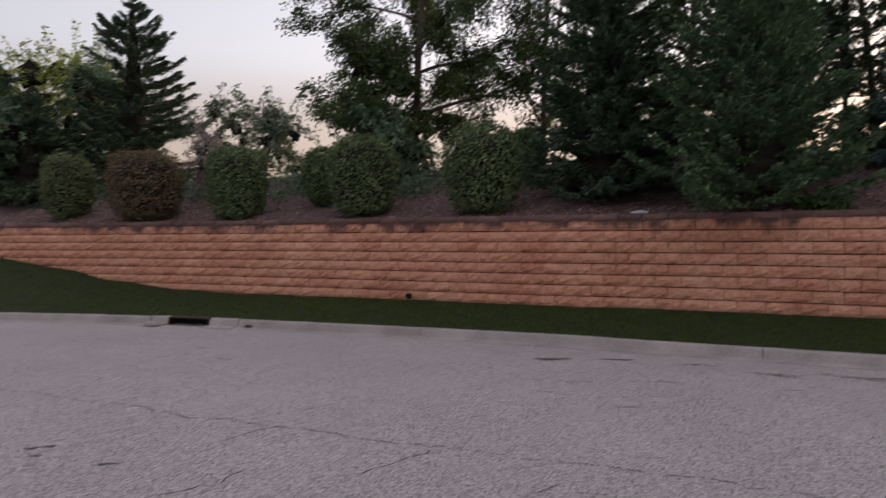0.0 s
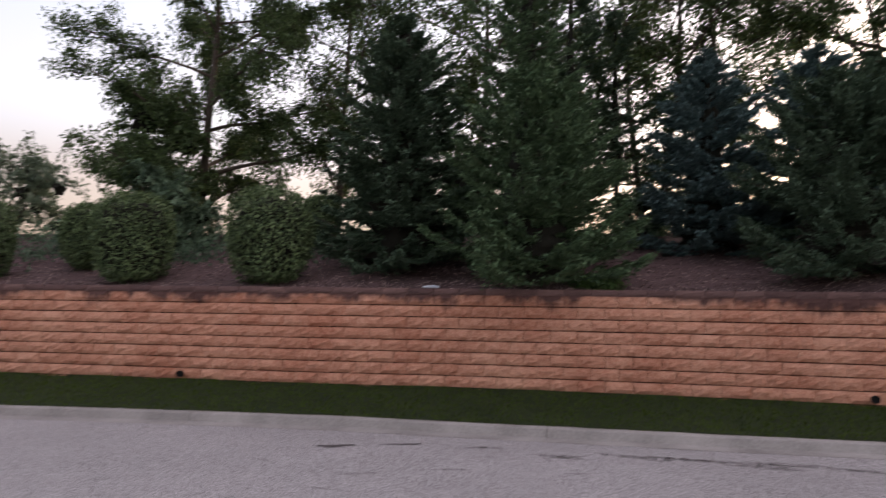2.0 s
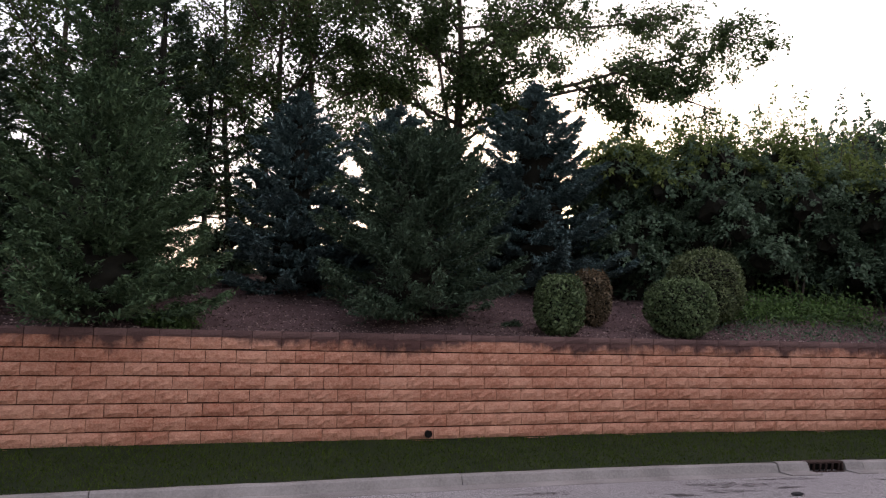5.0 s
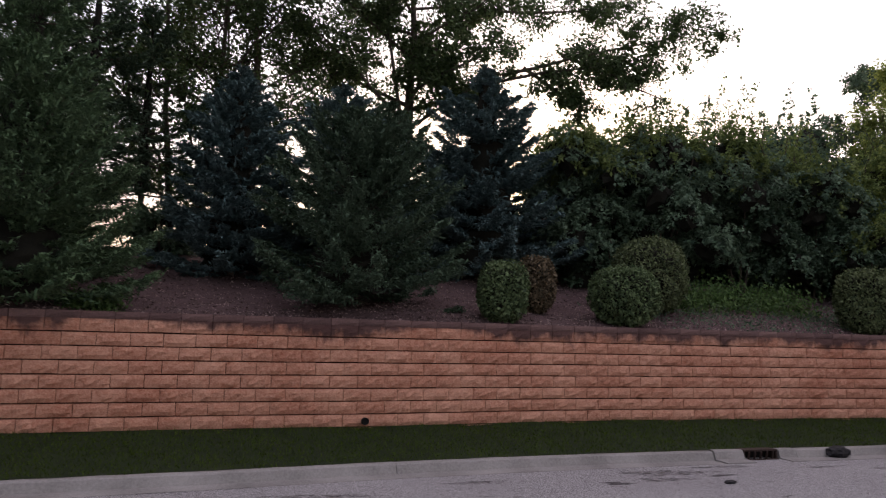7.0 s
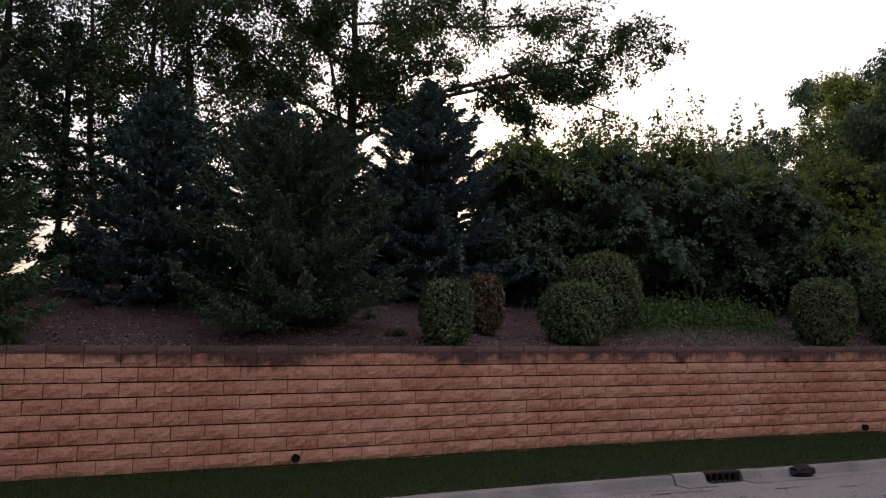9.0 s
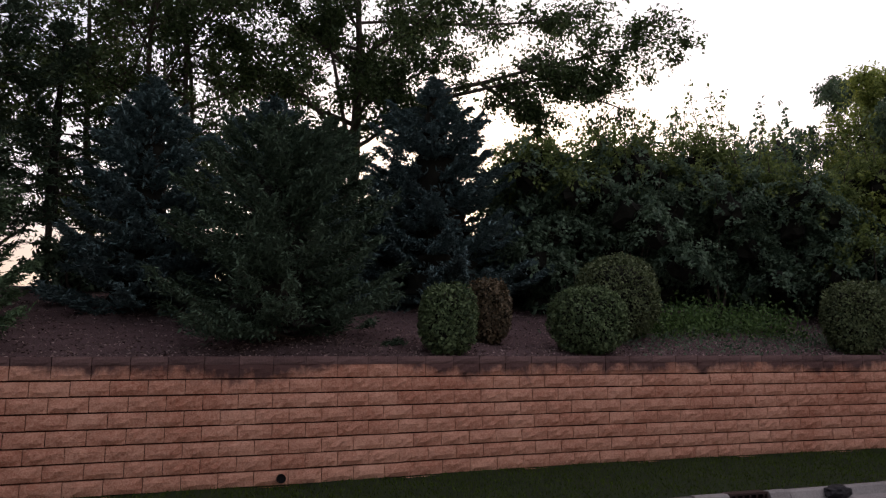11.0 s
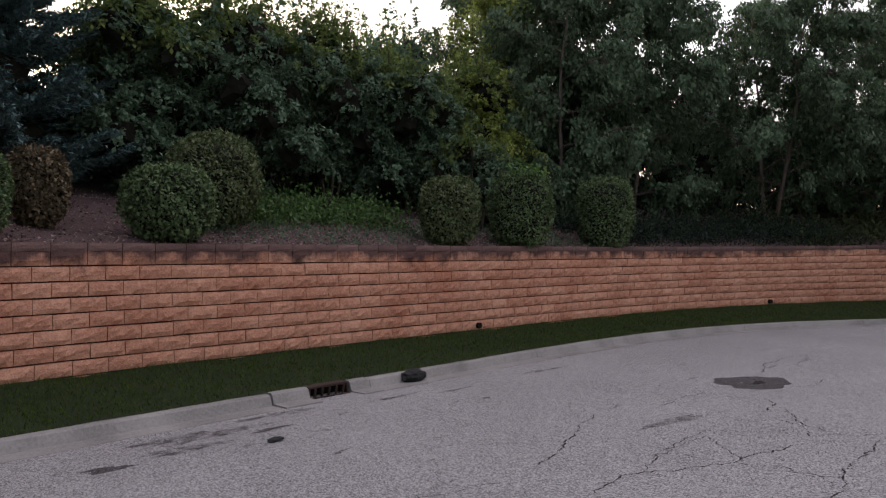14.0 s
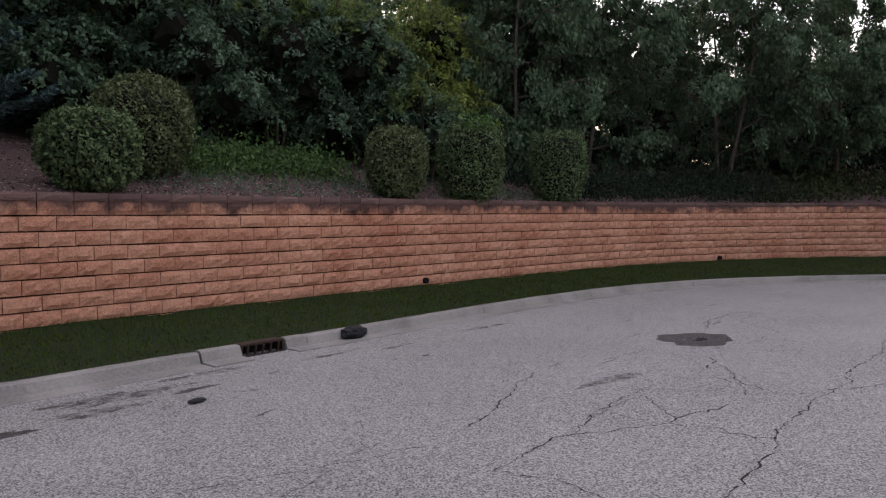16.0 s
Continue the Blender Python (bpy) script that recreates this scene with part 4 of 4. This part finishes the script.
thicket(-9.5, 19.6, 1.9, 2.6, L_PALE, "shrub with pale dried flower heads", 48, count=3500, shoots=3, lumps=20, size=0.10, inner=0.3)
thicket(-16.6, 25.5, 5.0, 5.0, L_THICK, "tall green shrub behind the spruce", 46, count=14000)
thicket(-10.0, 23.0, 2.7, 5.6, L_GREY, "loose grey-green bush behind the clipped shrubs", 44, count=11000, shoots=20, inner=0.35)
thicket(-4.9, 21.2, 4.4, 3.0, L_TREE, "dark leafy undergrowth round the tree", 49, count=13000, shoots=6, lumps=34, size=0.13)
thicket(-4.4, 18.8, 2.2, 2.8, L_THICK, "dark green bush under the tree", 45, count=9000, shoots=4, lumps=18)
broadleaf(27.9, 6.9, 8.1, 4.2, L_YELLOW, "tree with light yellow-green leaves", 51, 0.12, 16, 10, 46, 0.14, radius=0.09)
BIRCH = "birch with thin pale stems and hanging leaves"
for i, (x, y, h, w) in enumerate([(26.6, 4.8, 8.4, 5.2), (29.6, 3.0, 9.5, 6.0), (32.4, -1.6, 9.2, 6.4), (32.0, 6.4, 9.6, 6.0), (34.6, -6.0, 9.8, 6.4), (35.0, -11.0, 9.6, 6.4)]):
    broadleaf(x, y, h, w, L_BIRCH, BIRCH, 60 + i, 0.10, 17, 12, 40, 0.155, M_PALE_BARK, 0.075, 0.4, 0.3, 2, clump=0.27)
thicket(14.5, 15.3, 3.3, 3.0, L_THICK, "dark leafy bush between spruce and trunk", 99, count=7000, shoots=4, lumps=30, size=0.12)
UNDER = "dark undergrowth below the trees"
for i, (s, d, h, w) in enumerate([(59.5, 7.6, 1.9, 3.0), (61.8, 7.0, 2.2, 3.0), (64.0, 6.8, 2.4, 3.2), (66.4, 6.4, 2.6, 3.2), (69.0, 6.2, 2.8, 3.2), (71.6, 6.6, 3.4, 3.6), (74.4, 5.2, 2.2, 3.2), (77.0, 6.4, 2.4, 3.4), (79.6, 7.4, 2.6, 3.6), (82.2, 8.0, 2.6, 3.6), (85.2, 8.0, 2.8, 3.8), (76.0, 7.8, 3.0, 3.6), (83.6, 6.0, 2.2, 3.2), (88.4, 8.0, 2.4, 3.6), (91.2, 8.0, 2.4, 3.6), (94.0, 7.0, 2.6, 4.0), (62.6, 4.6, 1.3, 2.0), (48.6, 8.6, 2.0, 3.0), (46.6, 8.6, 1.6, 2.6), (50.0, 6.2, 0.7, 2.6), (52.4, 6.4, 1.0, 2.4), (54.8, 6.0, 0.8, 2.8), (57.2, 6.4, 1.4, 3.0)]):
    x, y = WALL.at(s, d)
    thicket(float(x), float(y), h, w, L_THICK, UNDER, 70 + i, count=4500, inner=0.85, lumps=28, shoots=3, size=0.14)
for i, (s, d, h, w) in enumerate([(67.5, 9.5, 5.4, 4.6), (71.5, 9.5, 5.6, 4.8), (75.0, 9.5, 5.8, 5.2), (78.5, 9.5, 5.8, 5.4), (82.0, 10.0, 5.6, 5.2), (85.6, 10.5, 5.4, 5.2), (89.2, 10.5, 5.4, 5.4)]):
    x, y = WALL.at(s, d)
    thicket(float(x), float(y), h, w, L_THICK, "tall dark shrub closing the gap behind the birches", 90 + i, count=10000, inner=0.8, lumps=60, shoots=8, size=0.19)
for i, (s, d, h, w) in enumerate([(73.4, 12.0, 7.4, 5.6), (76.8, 12.0, 7.8, 5.8), (80.2, 12.5, 7.0, 5.8), (83.8, 13.0, 6.2, 5.8), (87.4, 13.0, 6.0, 5.8), (91.0, 12.0, 6.0, 5.6), (94.4, 11.0, 6.0, 5.0)]):
    x, y = WALL.at(s, d)
    thicket(float(x), float(y), h, w, L_THICK, "tall dark wood edge behind the birches", 110 + i, count=9000, inner=0.8, lumps=64, shoots=8, size=0.22)

# low growth behind the wall
def low_growth(name, n, s0, s1, d0, d1, height, size, leaf, label, category, clump=0.35):
    """A patch of low leafy plants on the bank, in uneven clumps."""
    cl = scatter_bank(max(4, n // 90), s0, s1, d0, d1)
    k = rng.integers(0, len(cl), n)
    p = cl[k] + rng.normal(0, 1, (n, 3)) * (clump, clump, 0)
    hk = rng.uniform(0.35, 1.0, len(cl))[k] * height
    p[:, 2] += np.abs(rng.normal(0.4, 0.35, n)) * hk
    near = [WALL.near(a, b) for a, b in p[:, :2]]
    ok = np.array([d > 0.3 for _, d in near])
    lift = np.array([float(berm(d)) for _, d in near]) - berm([WALL.near(a, b)[1] for a, b in cl[:, :2]])[k]
    p[:, 2] += lift
    p = p[ok]
    v, f = leaf_cloud(p, rng.normal(0, 0.6, p.shape) + (0, 0, 0.5), size, size * 0.5)
    tagged(new(name, mesh_np(name, v, f, leaf)), label, category, kind="stuff")


low_growth("weeds", 5500, 62.8, 66.8, 1.9, 3.3, 0.7, 0.10, L_HERB, "bright green leafy weeds on the bank", "weeds", 0.28)
low_growth("ground_cover", 3600, 61.5, 71.5, 0.4, 2.2, 0.2, 0.07, L_THICK, "thin green ground cover over the mulch", "ground cover", 0.4)
low_growth("low_juniper", 24000, 72.5, 82.0, 0.6, 3.0, 0.7, 0.085, L_SHADED_COVER, "low dark spreading ground cover behind the wall", "ground cover", 0.4)
low_growth("rough_grass", 9000, 80.0, 92.0, 0.6, 4.0, 0.6, 0.16, L_ROUGH, "long rough grass behind the wall", "grass", 0.5)
low_growth("undergrowth", 12000, 29.0, 47.0, 2.6, 6.5, 0.8, 0.13, L_THICK, "low green undergrowth behind the clipped shrubs", "ground cover", 0.5)
low_growth("undergrowth", 9000, 72.0, 96.0, 5.0, 8.5, 1.3, 0.22, L_SHADED_COVER, "dark low undergrowth beneath the birches", "ground cover", 0.5)
low_growth("sprouts", 500, 68.6, 69.4, 0.35, 0.6, 0.1, 0.09, L_LIME, "lime green sprouts at the shrub's foot", "weeds", 0.15)
low_growth("ivy_tuft", 900, 51.2, 51.8, 0.4, 0.9, 0.3, 0.08, L_HERB, "small tuft of pale green leaves by the spruce", "weeds", 0.12)

# ---- road surface details ----
def crack(points, width=0.022, scale=0.43):
    """One jagged crack, filled with dark dirt, branching through the asphalt."""
    pts = np.array(points, float)
    out = []
    for a, b in zip(pts[:-1], pts[1:]):
        k = max(3, int(np.linalg.norm(b - a) / 0.06))
        t = np.linspace(0, 1, k, endpoint=False)[:, None]
        walk_off = np.cumsum(rng.normal(0, 0.02, (k, 2)), 0)
        walk_off -= walk_off[-1] * t
        out.append(a * (1 - t) + b * t + (walk_off * np.minimum(1, 4 * t * (1 - t)) + rng.normal(0, 0.011, (k, 2))) * (t > 0))
    p = np.concatenate(out + [pts[-1:]])
    tan = unit(np.gradient(p, axis=0))
    nor = np.stack([-tan[:, 1], tan[:, 0]], 1)
    w = width * scale * rng.uniform(0.15, 1.3, len(p))[:, None]
    w[0] = w[-1] = 0.002
    v = np.stack([np.c_[p + nor * w, np.full(len(p), 0.003)], np.c_[p - nor * w, np.full(len(p), 0.003)]], 1).reshape(-1, 3)
    i = np.arange(len(p) - 1) * 2
    part_np("crack", road, v, np.stack([i, i + 1, i + 3, i + 2], -1), M_CRACK)


crack([(9.94, 2.08), (10.58, 1.84), (11.01, 1.58), (11.3, 1.1), (11.52, 0.8), (11.78, 0.66), (12.35, 0.18)])
crack([(9.94, 2.08), (9.9, 1.61), (9.63, 1.28), (9.4, 0.4)], 0.016)
crack([(11.01, 1.58), (11.72, 1.46), (12.7, 1.04)], 0.016)
crack([(8.6, 1.0), (9.83, 0.51), (10.78, 0.1), (11.1, -0.04), (11.37, -0.07), (12.66, -0.61), (14.68, -1.57), (16.88, -2.54), (19, -3.6)], 0.02)
crack([(11.52, 0.8), (11.35, 0.46), (11.31, 0.16), (11.03, 0.06)], 0.016)
crack([(10.94, 2.52), (11.55, 2.4), (13.3, 2.24)], 0.022)
crack([(14.05, 1.5), (15.1, 0.96), (14.89, 0.67), (14.75, 0.15), (14.01, 0.26)], 0.025)
crack([(14.39, 0.12), (13.28, -0.07), (12.91, -0.35)], 0.022)
crack([(17.1, 0.0), (18.36, -0.18), (19.57, -0.97)], 0.024)
crack([(12.9, -0.5), (14.2, -2.2), (15.9, -3.8)], 0.02)
crack([(-8.5, 7.7), (-6.56, 7.13), (-5.93, 6.98), (-4.37, 6.51), (-3.65, 6.1), (-2.88, 5.97), (-2.13, 5.75), (-1.38, 5.47), (-0.62, 5.31), (0.51, 4.99), (2.4, 4.3)], 0.02)
crack([(-1.47, 4.63), (-1.3, 4.9), (-1.0, 5.36)], 0.018)
crack([(-3.0, 4.9), (-2.9, 5.4), (-2.6, 5.9)], 0.016)

crack([(11.63, 0.71), (12.51, 1.0), (11.97, 1.32), (11.42, 1.55)], 0.014)
crack([(11.31, -0.06), (11.25, 0.19), (11.45, 0.34), (11.49, 0.52)], 0.016)
crack([(13.64, 0.23), (13.27, -0.03), (12.76, -0.02), (12.97, -0.38)], 0.016)
crack([(15.81, -0.2), (16.14, -0.63), (17.03, -1.09), (18.15, -0.66), (19.76, -1.07)], 0.016)
crack([(9.0, 4.1), (9.68, 3.36), (9.93, 3.1), (10.18, 2.92), (10.38, 2.69)], 0.012)
crack([(-2.97, 6.06), (-2.76, 6.43), (-2.47, 6.66)], 0.014)
crack([(-2.9, 3.9), (-2.7, 4.1), (-2.46, 4.31), (-2.39, 4.66)], 0.016)
crack([(-0.3, 4.2), (-0.1, 4.43), (0.06, 4.61)], 0.014)
for i in range(26):
    x, y = rng.uniform(9, 19), rng.uniform(-4, 3.5)
    a, n = rng.uniform(0, 6.28), rng.integers(2, 5)
    pts = [(x, y)]
    for j in range(n):
        a += rng.normal(0, 0.6)
        pts.append((pts[-1][0] + 0.4 * math.cos(a), pts[-1][1] + 0.4 * math.sin(a)))
    crack(pts, 0.009)


def patch(name, x, y, a, b, turn, material, height, label="", rough=0.18):
    """An uneven flat patch with a ragged rim."""
    n = 40
    ph = rng.uniform(0, 6.28, 4)
    bm = bmesh.new()
    ring = []
    for i in range(n):
        t = 6.2832 * i / n
        r = 1 + rough * (math.sin(2 * t + ph[0]) * 0.5 + math.sin(3 * t + ph[1]) * 0.5 + math.sin(7 * t + ph[2]) * 0.35 + math.sin(11 * t + ph[3]) * 0.25)
        q = pose(x, y, height, 0, 0, turn) @ Vector((a * r * math.cos(t), b * r * math.sin(t), 0))
        ring.append(bm.verts.new(q))
    c = bm.verts.new((x, y, height + 0.001))
    for i in range(n):
        bm.faces.new([ring[i], ring[(i + 1) % n], c])
    part(name, bm, material, road, label)


patch("repair_patch", 16.15, 0.22, 0.66, 0.48, -42, M_TAR, 0.004, "dark round asphalt repair patch", 0.17)
patch("pothole", 16.1, 0.15, 0.16, 0.08, -30, M_CRACK, 0.008, "small dark hole in the patch", 0.3)
for x, y, a, b, turn in [(0.06, 9.92, 0.24, 0.10, -4), (1.02, 9.97, 0.22, 0.06, -8), (2.09, 9.64, 0.3, 0.05, -15), (2.94, 9.0, 0.32, 0.09, -20), (4.1, 8.82, 0.55, 0.13, -25), (5.0, 8.4, 0.75, 0.13, -27), (5.9, 8.15, 0.65, 0.12, -30), (8.22, 7.49, 0.5, 0.08, -30), (9.78, 6.3, 0.24, 0.08, -35), (11.1, 6.28, 0.75, 0.16, -25), (10.6, 6.05, 0.5, 0.10, -28), (12.3, 6.05, 0.5, 0.10, -25), (11.6, 5.7, 0.22, 0.06, -25), (13.77, 5.03, 0.4, 0.06, -25), (13.17, 1.33, 0.45, 0.12, -35), (16.6, 3.5, 0.5, 0.07, -30), (14.5, 4.4, 0.35, 0.05, -28), (14.0, 3.8, 0.07, 0.04, 0), (-4.47, 4.95, 0.06, 0.035, 20), (-4.36, 5.02, 0.07, 0.03, 10), (-4.3, 4.76, 0.05, 0.03, 0), (-3.56, 4.63, 0.08, 0.035, 30)]:
    patch("stain", x, y, a, b, turn, M_STAIN if a > 0.25 else M_TAR, 0.0035, rough=0.45)

for i in range(60):
    s = rng.uniform(38, 76)
    x, y = KERB.at(s, -rng.uniform(0.7, 4.2))
    patch("scuff", float(x), float(y), rng.uniform(0.06, 0.24), rng.uniform(0.012, 0.035), KERB.turn(s) + rng.normal(0, 8), M_STAIN, 0.0042, rough=0.5)
for s0, s1 in ((47.0, 49.5), (50.2, 53.0), (62.0, 64.5), (66.4, 72.5)):
    crack([tuple(KERB.at(s, -0.49 + rng.normal(0, 0.008))) for s in np.arange(s0, s1, 0.5)], 0.016)


def debris(name, x, y, z, size, material, label, category, turn=0, seed=1):
    """A crumpled scrap: a folded, dented lump with creases."""
    bm = bmesh.new()
    bmesh.ops.create_icosphere(bm, subdivisions=3, radius=0.5)
    for q in bm.verts:
        n = q.co.normalized()
        q.co *= 1 + 0.28 * noise.noise(n * 2.3 + Vector((seed, 0, 0))) + 0.16 * abs(noise.noise(n * 6 + Vector((0, seed, 0))))
        q.co = Vector((q.co.x * size[0], q.co.y * size[1], max(q.co.z, -0.35) * size[2] + 0.35 * size[2]))
    ob = part(name, bm, material)
    ob.matrix_world = pose(x, y, z, 0, 0, turn)
    tagged(ob, label, category)


# crumpled black bag, built as a dented lump
debris("rubber_scrap", 15.05, 5.25, 0.004, (0.46, 0.26, 0.23), M_BLACK_DEBRIS, "crumpled black bag in the gutter", "debris", -25, 3)
debris("asphalt_lump", 11.12, 5.35, 0.002, (0.2, 0.11, 0.05), M_BLACK_DEBRIS, "small black lump lying on the road", "debris", -20, 5)
debris("concrete_chunk", -7.95, 13.0, 0.004, (0.34, 0.2, 0.12), M_KERB, "broken piece of concrete beside the drain", "debris", -10, 7)
debris("concrete_chunk", -5.85, 12.95, 0.004, (0.2, 0.13, 0.07), M_IRON, "dark stone lying in the gutter", "debris", -10, 9)
debris("litter", 1.75, 13.05, float(berm(0.45)) + 0.01, (0.3, 0.12, 0.06), M_PAPER, "pale crumpled paper litter on the mulch", "litter", -20, 11)
